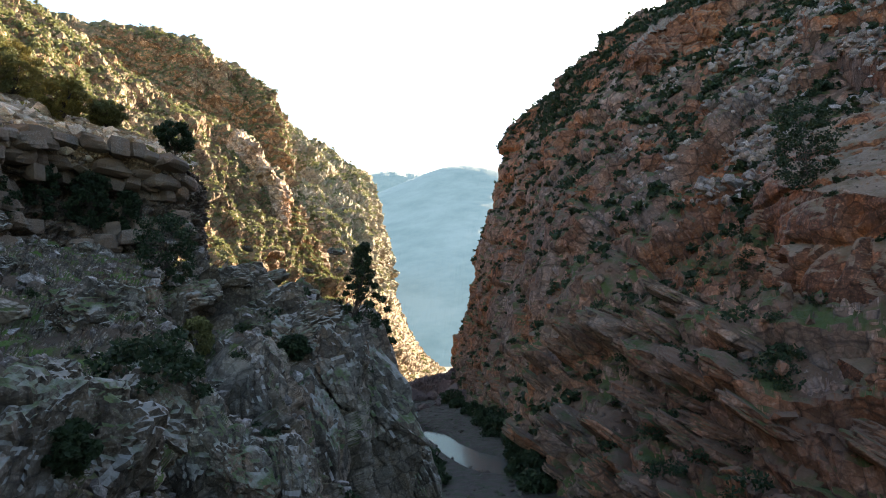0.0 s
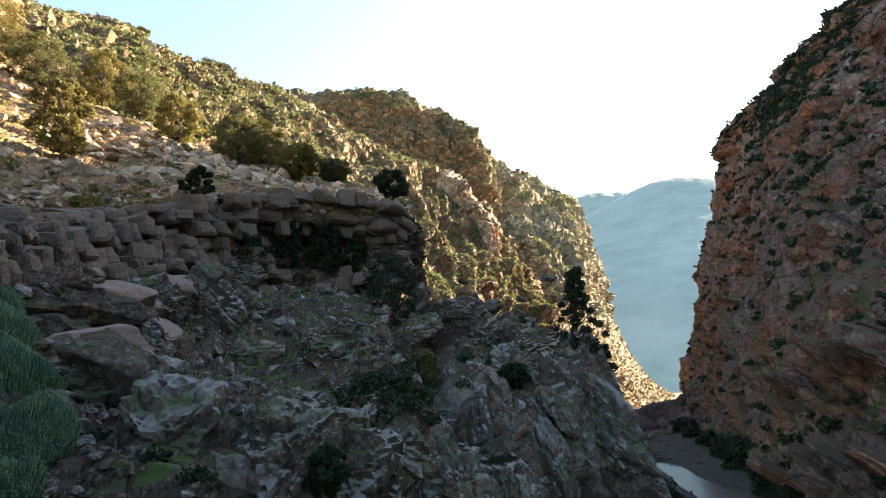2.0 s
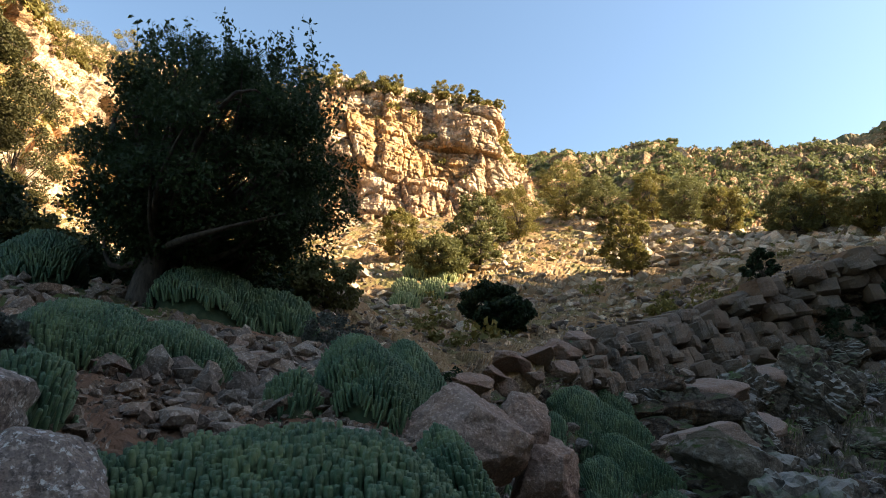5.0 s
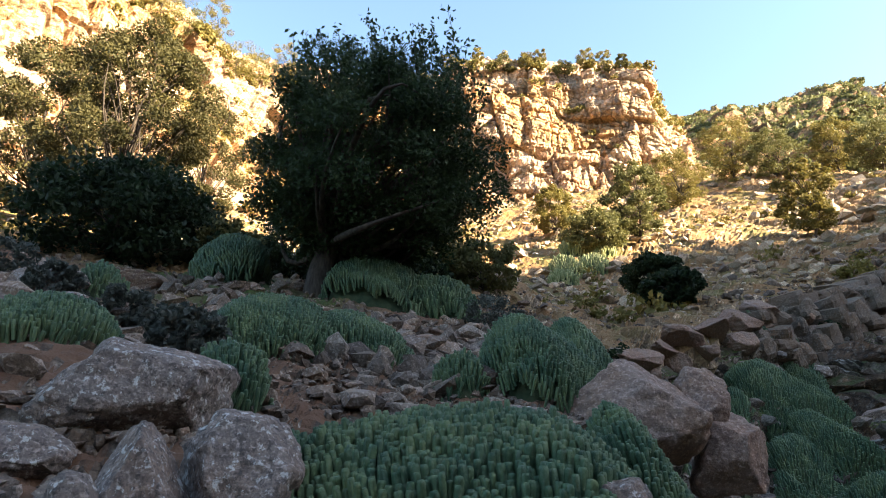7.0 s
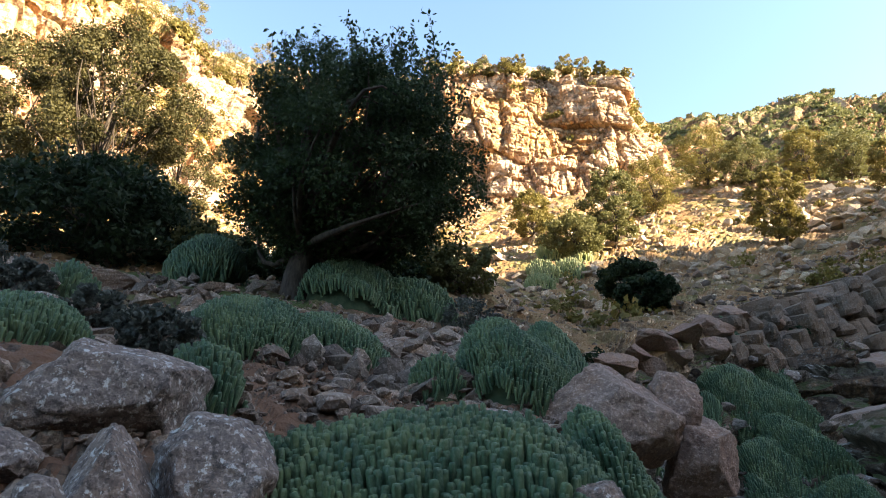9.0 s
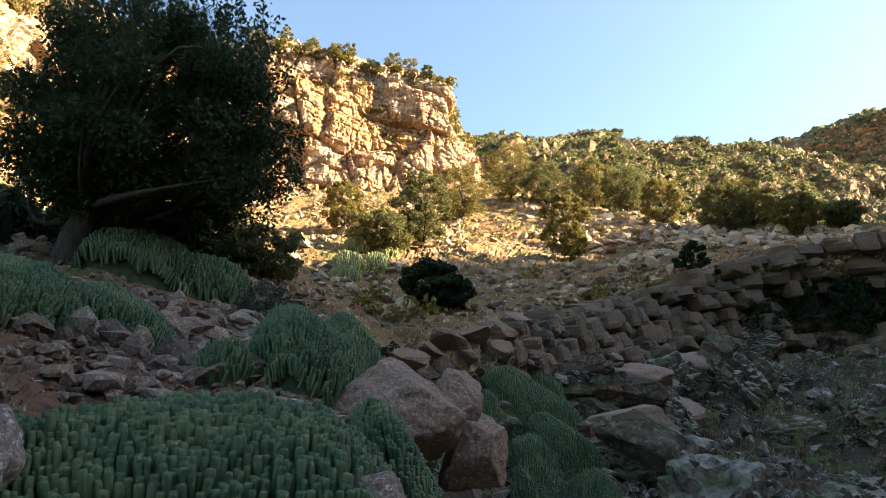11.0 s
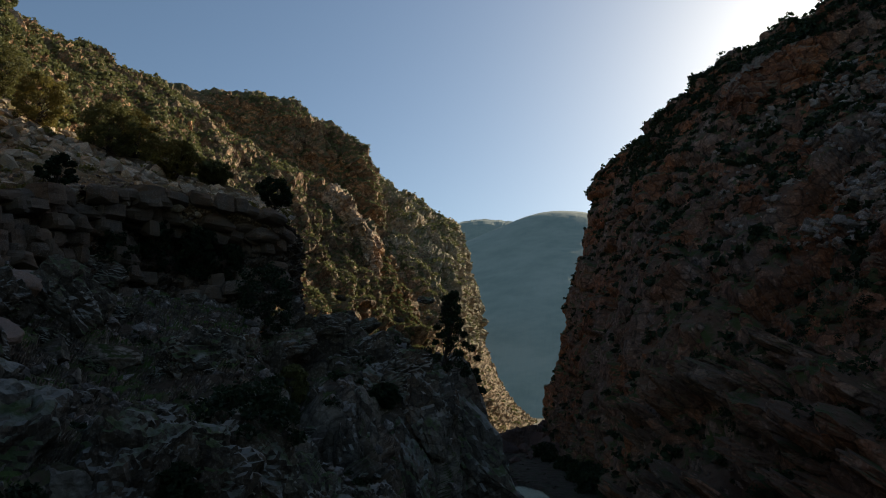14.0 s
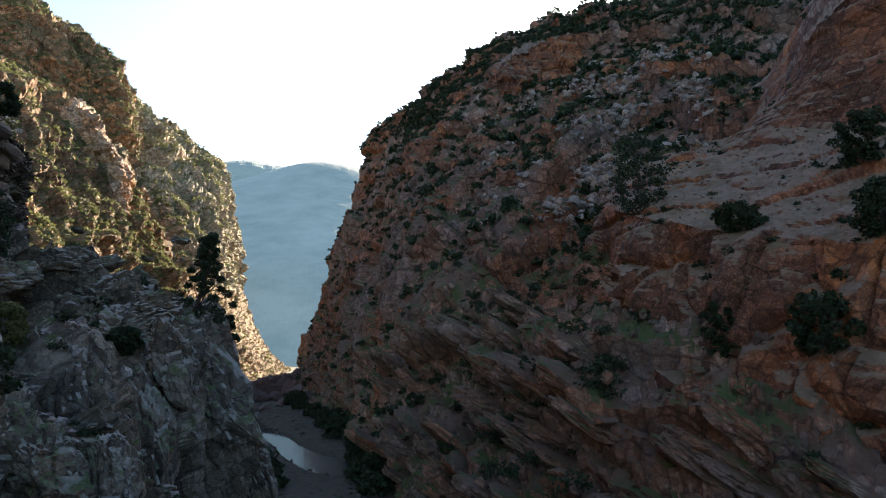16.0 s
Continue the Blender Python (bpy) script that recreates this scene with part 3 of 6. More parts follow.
LEDGE = [[(60.5, 8.6, 17.5), (60.5, 9.8, 18.8), (60.5, 10.9, 20)], [(57, 8.4, 19.5), (57, 10.0, 21.2), (57, 11.5, 23)], [(53, 8.0, 23.5), (53, 10.2, 25.8), (53, 12.5, 28)],
         [(49, 8.0, 28), (49, 10.6, 30.2), (49, 13.4, 32.5)], [(45.5, 8.2, 31.5), (45.5, 11.2, 33.8), (45.5, 14.2, 35.5)], [(41, 7.8, 36), (41, 11.6, 38), (41, 15.1, 39)], [(37, 7.3, 40), (37, 12, 41.6), (37, 15.7, 41.3)],
         [(32.3, 6.9, 43.5), (32.3, 12, 46), (32.3, 16.2, 44)], [(26, 7.8, 45.5), (26, 12, 48.2), (26, 15.9, 46)],
         [(21.8, 7.5, 48), (22.2, 12, 50), (22, 14.5, 48)], [(20.6, 6.5, 55), (21, 11, 56), (21, 13.5, 55)], [(21, 7, 66), (21, 10, 66), (21, 12, 66)]]
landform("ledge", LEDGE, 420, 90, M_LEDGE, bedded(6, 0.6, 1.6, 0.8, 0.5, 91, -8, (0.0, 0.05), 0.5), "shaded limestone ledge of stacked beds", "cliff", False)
BOWL = [[(75, -25, 3.6), (74, -10, 5), (72, 0, 7.5), (70, 6.5, 10), (69, 10.4, 14.5)],
        [(64, -22, 4.5), (64, -12, 6.5), (63, -3, 10), (62, 4, 14), (61, 9.6, 18.5)],
        [(54, -22, 6), (54, -12, 8.5), (54, -4, 13), (54, 2.5, 18.5), (54, 9.2, 25)],
        [(45, -20, 8), (45, -10, 11), (45, -3.4, 16), (45, 1.5, 23), (45, 9.2, 33)],
        [(38, -19, 9.5), (38, -9, 13.5), (38, -2.2, 19.5), (38, 3.2, 29), (38, 8.5, 41)],
        [(31, -19, 11), (31, -10, 16), (31, -3, 22), (31, 3.2, 33), (31, 8, 45)],
        [(24, -18, 14), (24, -10, 20), (24, -2, 28), (24, 4.5, 39), (22, 8.5, 50)]]
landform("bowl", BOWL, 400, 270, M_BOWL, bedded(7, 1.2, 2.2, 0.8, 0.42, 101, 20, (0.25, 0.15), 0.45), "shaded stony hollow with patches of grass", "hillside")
RIB = [[(27, -18, 14), (27, -9.5, 22), (26, -2, 30), (24, 4.5, 39), (21.5, 7.6, 47), (23, 6, 60)],
       [(21, -18, 18), (20.5, -10, 27), (20, -3, 33), (19, 3.5, 42), (17.6, 5.9, 50), (19, 3, 64)],
       [(14.5, -18, 24), (14, -11, 32), (13.6, -4, 38), (13, 1, 46), (12.5, 3.5, 54), (14, 0, 66)],
       [(9.5, -18, 32), (9, -12, 40), (8.8, -6, 46), (8.6, -1, 53), (8.5, 1.5, 58), (10, -3, 70)],
       [(5.5, -18, 42), (5.4, -13, 48), (5.6, -8, 53), (6, -3.5, 58), (6.6, -0.5, 62), (8.5, -6, 74)],
       [(1.5, -18, 50), (2.1, -13, 56), (3.6, -8.5, 60), (5, -4.6, 64), (6.2, -2, 68), (8.5, -9, 78)],
       [(2.5, -20, 60), (3, -16, 66), (4.5, -13, 72), (6, -9, 76), (7.5, -6, 80), (9, -11, 88)]]


def slabby(p):
    """Tall leaning slabs between dark gullies, broken into blocks."""
    q = p + np.stack([0.32 * p[:, 2] + fractal(p, 7, 3, 117) * 1.2, fractal(p, 7, 2, 118) * 1.2, 0 * p[:, 0]], 1)
    a, ea = masonry(q, 5.5, 40, 113, -22, (0.25, 0.0), 0.0)
    b, eb = masonry(q, 2.1, 5.0, 114, -10, (0.3, 0.0), 0.1)
    gully = np.exp(-(fractal(q * (1, 1, 0.12), 8, 2, 119) / 0.09) ** 2)
    return 1.3 * fractal(p, 12, 3, 111) - 2.0 * gully + 1.5 * a - 0.8 * (1 - ea) + 0.4 * b - 0.3 * (1 - eb) + craggy(3.0, 1.1, 0.22, 115, 0.7)(p)


landform("crag", RIB, 360, 360, M_RIB, slabby, "grey crag with rust-stained gullies above the river", "cliff", soften=1)
NEAR = [[(160, 86, -0.1), (160, -4, 3), (160, 11, 8), (160, 16.5, 30)],
        [(128, 86, -0.1), (128, 5, 3), (128, 14, 8), (128, 18, 24)],
        [(110, 86, -0.1), (110, 5, 3), (110, 14, 8), (110, 18, 24)],
        [(95, 86, -0.1), (95, 0.5, 3), (95, 14, 8), (95, 17.8, 22)],
        [(82, 86, -0.1), (82, -5, 3), (82, 12, 8), (82, 16.2, 22)],
        [(72, 86, -0.1), (72, -3.5, 3), (72, 9.2, 7.5), (71, 12.6, 18)],
        [(63, 86, -0.1), (64, -12, 3), (65, -1, 6.5), (67, 7, 14)],
        [(50, 86, -0.1), (52, -30, 3), (55, -16, 6.5), (57, -11, 9)],
        [(20, 86, -0.1), (20, -36, 3), (24, -22, 8), (26, -21, 14)],
        [(-20, 86, -0.1), (-20, -42, 3), (-20, -34, 8), (-20, -32, 26)],
        [(-70, 86, -0.1), (-70, -45, 3), (-70, -36, 8), (-70, -34, 28)],
        [(-130, 86, -0.1), (-130, -30, 3), (-130, -20, 8), (-130, -18, 40)],
        [(-200, 86, -0.1), (-200, -10, 3), (-200, 10, 8), (-200, 16.5, 30)]]
landform("ground_near", NEAR, 400, 190, M_NEAR, craggy(2.5, 0.5, 0.14, 121, 0.5), "reddish stony soil with scattered stones", "ground", along=(0.3, 1, 1, 1, 1, 1, 1, 1, 0.4, 0.1, 0.1, 0.1))

FLOOR = -20.6
s = 4500.0
tagged(new("ground", mesh_from("ground", [(-s, -s, FLOOR - 1.2), (s, -s, FLOOR - 1.2), (s, s, FLOOR - 1.2), (-s, s, FLOOR - 1.2)], [(0, 1, 2, 3)], M_BED)),
       "dark gravel of the valley floor", "ground", kind="structure")
CHANNEL = [(9.5, 119, 3.2), (8.2, 125, 4.6), (5.0, 134, 4.2), (2.2, 142, 3.3), (0.0, 152, 2.6), (-2.4, 163, 3.0), (-4.5, 172, 1.6), (-8.0, 190, 0.9), (-11, 205, 2.2), (-12, 215, 2.4), (-9.0, 228, 1.2), (-11, 260, 1.0), (-11.5, 330, 1.2)]
gx, gy = np.meshgrid(np.linspace(-45, 75, 170), np.linspace(62, 420, 300), indexing="ij")
path = spline(np.array(CHANNEL), 200, True)
flat = np.stack([gx.ravel(), gy.ravel(), 0 * gx.ravel()], 1)
cut = np.zeros(len(flat))
for x0, y0, w0 in path[::4]:
    cut = np.maximum(cut, np.exp(-(((flat[:, 0] - x0) ** 2 + (flat[:, 1] - y0) ** 2) / w0 ** 2) ** 1.5))
tone, edge = blocks(flat, 2.2, 5)
flat[:, 2] = FLOOR + 0.55 + 0.22 * fractal(flat, 12, 4, 3) + 0.3 * tone * edge * (1 - cut) - 2.6 * cut
a = np.arange(170 * 300).reshape(170, 300)
tagged(new("riverbed", mesh_from("riverbed", flat, np.stack([a[:-1, :-1], a[1:, :-1], a[1:, 1:], a[:-1, 1:]], -1).reshape(-1, 4), M_BED, False)),
       "grey gravel and cobbles of a river bed", "riverbed", kind="structure")
tagged(new("water", mesh_from("water", [(-45, 62, FLOOR), (75, 62, FLOOR), (75, 420, FLOOR), (-45, 420, FLOOR)], [(0, 1, 2, 3)], M_WATER)),
       "still shallow river pool reflecting the sky", "water", kind="structure")

# ---------------- helpers for things on the land ----------------
from mathutils.bvhtree import BVHTree

bpy.context.view_layer.update()
deps = bpy.context.evaluated_depsgraph_get()
LAND = {name: BVHTree.FromObject(bpy.data.objects[name], deps) for name in
        ("hillside", "ground_near", "bowl", "crag", "ledge", "cliff_ochre", "cliff_red", "mountain_right", "riverbed")}


def on_land(bearing, rise, names=("hillside", "ground_near", "bowl", "crag", "ledge", "cliff_ochre")):
    """The spot of land that lies in this direction from where one stands."""
    way, best = (Vector(place(bearing, rise, 10)) - EYE).normalized(), None
    for name in names:
        hit = LAND[name].ray_cast(EYE + way * 0.3, way)
        if hit[0] is not None and (best is None or hit[3] < best[1]):
            best = (hit[0], hit[3])
    return best[0] if best else Vector(place(bearing, rise, 60))


def ground_at(x, y, names=("ground_near", "hillside", "bowl"), top=60.0):
    best = None
    for name in names:
        hit = LAND[name].ray_cast(Vector((x, y, top)), Vector((0, 0, -1)))
        if hit[0] is not None and (best is None or hit[0].z > best):
            best = hit[0].z
    return 0.0 if best is None else best


def part(name, me, parent, label=""):
    ob = new(name, me)
    ob.parent = parent
    if label:
        tagged(ob, label)
    return ob


def thing(name, at, label, category, group=""):
    ob = new(name)
    ob.matrix_world = Matrix.Translation(at)
    return tagged(ob, label, category, group)


RNG = np.random.default_rng(7)


def unit_vectors(n, rng):
    v = rng.normal(size=(n, 3))
    return v / np.linalg.norm(v, axis=1, keepdims=True)


def leaf_quads(at, size, rng, long=1.6, up=0.0):
    """A small leaf (two triangles in a bent quad) at each point."""
    n = len(at)
    a = unit_vectors(n, rng)
    a[:, 2] = a[:, 2] * (1 - up) + up
    b = np.cross(a, unit_vectors(n, rng))
    b /= np.linalg.norm(b, axis=1, keepdims=True) + 1e-9
    c = np.cross(a, b)
    s = (np.asarray(size) * rng.uniform(0.7, 1.3, n))[:, None]
    v = np.stack([at - a * s * long * 0.5, at + b * s * 0.5 + c * s * 0.12, at + a * s * long * 0.5, at - b * s * 0.5 + c * s * 0.12], 1)
    return v.reshape(-1, 3)


def quads(n):
    return np.arange(n * 4).reshape(n, 4)


def shrub_points(centre, radius, n, rng, lobes=5, flat=0.8):
    """Leaf places in an uneven bush of several lobes."""
    off = unit_vectors(lobes, rng) * 0.55
    off[:, 2] = np.abs(off[:, 2]) * 0.8
    rad = rng.uniform(0.35, 0.6, lobes)
    k = rng.integers(0, lobes, n)
    p = off[k] + unit_vectors(n, rng) * (rad[k] * rng.uniform(0.55, 1.0, n))[:, None]
    p[:, 2] = p[:, 2] * flat + 0.35
    return centre + p * radius


def scrub(name, sheet, count, radius, leaves, leaf, mat, seed, keep, label, sink=0.1, rows=(0.0, 1.0)):
    """Many shrubs strewn over a landform where keep(points, normals) allows them."""
    rng = np.random.default_rng(seed)
    g, n = SHEETS[sheet]
    a, b = int(rows[0] * g.shape[1]), int(rows[1] * g.shape[1])
    g, n = g[:, a:b].reshape(-1, 3), n[:, a:b].reshape(-1, 3)
    ok = np.nonzero(rng.uniform(size=len(g)) < keep(g, n))[0]
    pick = rng.choice(ok, count)
    verts = []
    for p in g[pick]:
        r = rng.uniform(*radius) * rng.choice((0.6, 1.0, 1.0, 1.35))
        verts.append(leaf_quads(shrub_points(p - (0, 0, r * sink), r, leaves, rng), leaf * r, rng))
    v = np.concatenate(verts)
    return tagged(new(name, mesh_from(name, v, quads(len(v) // 4), mat, False)), label, "shrubs", kind="stuff")


bm = bmesh.new()
bmesh.ops.create_icosphere(bm, subdivisions=2, radius=1)
ICO_V = np.array([v.co for v in bm.verts])
ICO_F = np.array([[v.index for v in f.verts] for f in bm.faces])
bm.free()
bm = bmesh.new()
bmesh.ops.create_icosphere(bm, subdivisions=1, radius=1)
ICO1_V = np.array([v.co for v in bm.verts])
ICO1_F = np.array([[v.index for v in f.verts] for f in bm.faces])
bm.free()
bm = bmesh.new()
bmesh.ops.create_icosphere(bm, subdivisions=5, radius=1)
ICO5_V = np.array([v.co for v in bm.verts])
ICO5_F = np.array([[v.index for v in f.verts] for f in bm.faces])
bm.free()


def chip(base, rng, cuts=9, low=0.45, high=0.85):
    """A ball cut by planes to an angular stone."""
    v = base.copy()
    for d in unit_vectors(cuts, rng):
        over = v @ d - rng.uniform(low, high)
        v = v - np.maximum(over, 0)[:, None] * d
    return v


def turn_matrix(rng, tilt=0.4):
    return np.array(Euler((rng.normal(0, tilt), rng.normal(0, tilt), rng.uniform(0, 6.28))).to_matrix())


def stones(name, at, size, mat, seed, label, flat=(0.35, 0.8)):
    """Many angular stones in one mesh."""
    rng = np.random.default_rng(seed)
    shapes = [chip(ICO1_V, rng, 9, 0.32, 0.8) for _ in range(14)]
    verts, faces = [], []
    for k, p in enumerate(at):
        s = size[k] * np.array([rng.uniform(0.7, 1.2), rng.uniform(0.5, 0.9), rng.uniform(*flat)])
        verts.append((shapes[k % 14] * s) @ turn_matrix(rng, 0.25).T + p)
        faces.append(ICO1_F + k * len(ICO1_V))
    return tagged(new(name, mesh_from(name, np.concatenate(verts), np.concatenate(faces), mat, False)), label, "stones", kind="stuff")


def strewn(sheet, count, size, keep, seed, near=0.0):
    """Places and sizes for stones on a landform, many small and few large."""
    rng = np.random.default_rng(seed)
    g, n = SHEETS[sheet]
    g, n = g.reshape(-1, 3), n.reshape(-1, 3)
    ok = np.nonzero(rng.uniform(size=len(g)) < keep(g, n))[0]
    pick = rng.choice(ok, count)
    s = size[0] * (size[1] / size[0]) ** (rng.uniform(size=count) ** 2.2)
    if near:
        s = s * np.clip(np.hypot(g[pick][:, 0], g[pick][:, 1]) / near, 0.15, 1)
    return g[pick] + n[pick] * (s * 0.15)[:, None], s


def patchy(size, seed, low=-0.1, high=0.5):
    return lambda p, n: np.clip((fractal(p, size, 3, seed) - low) / (high - low), 0, 1)


# ---------------- boulders ----------------
# Boulder and loose stone bases darkened too, for the shade they lie in.
M_BOULDER = rock_material("lichened_boulder", 0.45, (0.212, 0.170, 0.146), (0.251, 0.180, 0.140), (0.221, 0.106, 0.043), (0.191, 0.153, 0.132), (0.230, 0.166, 0.128), 0.9, 0.35, cells=0.0)
t = M_BOULDER.node_tree
bsdf = t.nodes["Principled BSDF"]
under = bsdf.inputs["Base Color"].links[0].from_socket
spots = mix(t, noise_fac(t, coords(t), 24.0, 5, 0.57, 0.61, 0.7), under, (0.42, 0.40, 0.37))
spots = mix(t, math_node(t, "MULTIPLY", noise_fac(t, coords(t), 30.0, 6, 0.55, 0.60, 0.7), 0.75), spots, (0.05, 0.042, 0.038))
t.links.new(spots, bsdf.inputs["Base Color"])
M_STONE = rock_material("loose_stones", 0.6, (0.194, 0.153, 0.122), (0.225, 0.149, 0.101), (0.225, 0.104, 0.045), (0.194, 0.153, 0.122), (0.216, 0.149, 0.101), 0.9, 0.3, cells=0.0)
# Brighter copy for stones in the sun, sunlight put into the colour.
M_PALE = rock_material("pale_limestone_stones", 0.8, (0.54, 0.42, 0.30), (0.46, 0.31, 0.19), (0.46, 0.23, 0.10), (0.50, 0.39, 0.28), (0.44, 0.31, 0.20), 0.9, 0.4, cells=0.0)


def vary(mat, low, high):
    """Give every loose stone of a mesh a tone of its own."""
    t = mat.node_tree
    bsdf = t.nodes["Principled BSDF"]
    under = bsdf.inputs["Base Color"].links[0].from_socket
    g = t.nodes.new("ShaderNodeNewGeometry")
    r = t.nodes.new("ShaderNodeMapRange")
    r.inputs["To Min"].default_value, r.inputs["To Max"].default_value = low, high
    t.links.new(g.outputs["Random Per Island"], r.inputs["Value"])
    times = t.nodes.new("ShaderNodeMix")
    times.data_type, times.blend_type = "RGBA", "MULTIPLY"
    times.inputs[0].default_value = 1.0
    t.links.new(under, times.inputs[6])
    t.links.new(r.outputs[0], times.inputs[7])
    t.links.new(times.outputs[2], bsdf.inputs["Base Color"])


vary(M_STONE, 0.45, 1.45)
vary(M_PALE, 0.45, 1.25)
vary(M_SCREE, 0.5, 1.4)
vary(M_BED, 0.7, 1.3)


def boulder(at, size, seed, label, spin=0.0, tilt=(0, 0), mat=None, cuts=11, sunk=0.25, rough=0.06, name="boulder", planes=()):
    rng = np.random.default_rng(seed)
    v = chip(ICO5_V, rng, cuts, 0.42, 0.8) if not planes else chip(ICO5_V, rng, 5, 0.78, 0.95)
    for x, y, z, off in planes:
        d = np.array((x, y, z)) / math.sqrt(x * x + y * y + z * z)
        v = v - np.maximum(v @ d - off, 0)[:, None] * d
    d = fractal(v * 1.0 + seed, 0.7, 5, seed) * rough + fractal(v + seed, 0.2, 4, seed + 3, True) * rough * 0.5
    a, ea = masonry(v + seed, 0.62, 0.5, seed, 25.0, (0.3, 0.2), 0.4)
    d = d + 0.35 * rough * a - 0.5 * rough * (1 - ea)
    v = v * (1 + d)[:, None] * np.array(size)
    ob = tagged(new(name, mesh_from(name, v, ICO5_F, mat or M_BOULDER, True)), label, "boulder", "boulders")
    ob.matrix_world = Matrix.Translation(Vector(at) + Vector((0, 0, size[2] * (1 - 2 * sunk)))) @ pose(0, 0, 0, tilt[0], tilt[1], spin)
    return ob
# Slab base lowered likewise to carry shade.
M_SLAB = rock_material("pinkish_smooth_rock", 0.6, (0.265, 0.186, 0.147), (0.294, 0.181, 0.122), (0.274, 0.118, 0.049), (0.255, 0.186, 0.147), (0.245, 0.176, 0.137), 0.9, 0.4, cells=0.0, speckle=0.85)
BIG = [(0.25, -0.3, 0.9, 0.58), (-0.5, -0.4, 0.75, 0.72), (0.9, -0.45, -0.1, 0.62), (-0.1, -0.9, 0.25, 0.5), (0.1, -0.7, -0.7, 0.5), (-0.8, -0.2, 0.55, 0.55), (0, 0, -1, 0.6)]
WEDGE = [(0.75, -0.3, 0.6, 0.46), (-0.8, -0.2, 0.55, 0.5), (0.1, -0.4, 0.9, 0.72), (0, -0.9, 0.3, 0.5), (0, 0, -1, 0.8)]
LUMP = [(0.6, -0.4, 0.75, 0.68), (-0.55, -0.4, 0.75, 0.74), (0.1, -0.25, 0.95, 0.7), (0, -0.8, 0.5, 0.6), (0, 0, -1, 0.8), (-0.9, -0.3, 0, 0.7)]
WHALE = [(0.62, -0.3, 0.75, 0.55), (0.1, -0.5, 0.85, 0.62), (-0.35, -0.75, 0.55, 0.5), (0.2, -0.9, 0.1, 0.6), (-0.7, 0, 0.7, 0.62), (0, 0, -1, 0.85)]
CENTRED = [  # bearing, rise and distance of the middle, half sizes, seed, planes
    ("large lichen-spotted limestone boulder with a rusty broken face", 108.0, 7.0, 3.1, (0.50, 0.40, 0.34), 3, BIG, False),
    ("pointed grey boulder leaning under a larger one", 106.6, -0.6, 2.3, (0.19, 0.20, 0.26), 5, WEDGE, False),
    ("pale grey boulder beside spiny green cushions", 99.2, 1.4, 2.45, (0.22, 0.24, 0.25), 8, LUMP, False),
    ("grey stone half sunk in red soil", 114.6, 3.0, 2.75, (0.16, 0.14, 0.12), 9, LUMP, False),
    ("small pale stone in red soil", 111.0, -0.5, 2.2, (0.07, 0.07, 0.10), 10, LUMP, False),
    ("long sloping pinkish rock slab", 66.9, 5.6, 5.2, (0.56, 0.55, 0.46), 14, WHALE, True),
    ("rounded upright brown boulder", 61.2, 6.0, 5.6, (0.22, 0.24, 0.33), 15, LUMP, True),
    ("orange-stained broken rock bank", 59.8, 1.6, 5.5, (0.30, 0.34, 0.42), 16, BIG, True),
    ("rounded grey boulder in the shade", 68.6, -4.0, 2.3, (0.15, 0.14, 0.20), 12, LUMP, False),
    ("pale grey boulder half sunk beside cushions", 69.8, -8.5, 1.9, (0.22, 0.2, 0.24), 11, LUMP, False)]
for label, b, e, d, size, seed, planes, pink in CENTRED:
    x, y, z = place(b, e, d)
    boulder((x, y, z), size, seed, label, b, mat=M_SLAB if pink else None, sunk=0.5, planes=planes, rough=0.075)
BOULDERS = [  # bearing, distance, half sizes, seed, turn, tilt
    ("brown weathered boulder on the bank", 58.0, 5.0, (0.24, 0.2, 0.2), 13, 70, (0, 0)),
    ("orange-brown broken rock on the bank", 57.0, 5.6, (0.22, 0.2, 0.22), 26, 20, (10, 0)),
    ("orange-brown broken rock on the bank", 59.6, 4.7, (0.2, 0.16, 0.14), 28, 50, (6, 8)),
    ("pale flat rock among spiny cushions", 76.4, 4.2, (0.26, 0.2, 0.12), 17, 10, (0, 0)),
    ("small pinkish rock among stones", 79.5, 4.2, (0.18, 0.14, 0.11), 18, 90, (0, 0)),
    ("stack of flat grey slabs", 115.5, 8.5, (0.75, 0.5, 0.26), 19, 30, (4, 8)),
    ("grey slab in the scree", 112.5, 6.6, (0.5, 0.36, 0.16), 20, 0, (0, 8)),
    ("flat brown slab among shrubs", 108.5, 10.5, (0.7, 0.5, 0.2), 27, 60, (4, 4)),
    ("brown tilted rock plate on the scree", 81.5, 7.6, (0.40, 0.22, 0.09), 21, 35, (18, 10)),
    ("brown broken rock plate on the scree", 83.5, 8.0, (0.36, 0.2, 0.08), 22, 75, (-16, 14)),
    ("brown rock plate lying on scree", 80.5, 7.0, (0.34, 0.18, 0.08), 23, 10, (12, -8)),
    ("brown rock plate lying on scree", 84.6, 7.2, (0.26, 0.16, 0.07), 24, 50, (14, -4)),
    ("brown rock plate lying on scree", 79.0, 8.4, (0.30, 0.18, 0.07), 25, 20, (10, 10)),
]
for label, b, d, size, seed, spin, tilt in BOULDERS:
    x, y, z = place(b, 0, d)
    pink = "pinkish" in label or "brown" in label
    boulder((x, y, ground_at(x, y) - 0.02), size, seed, label, spin, tilt, M_SLAB if pink else None)
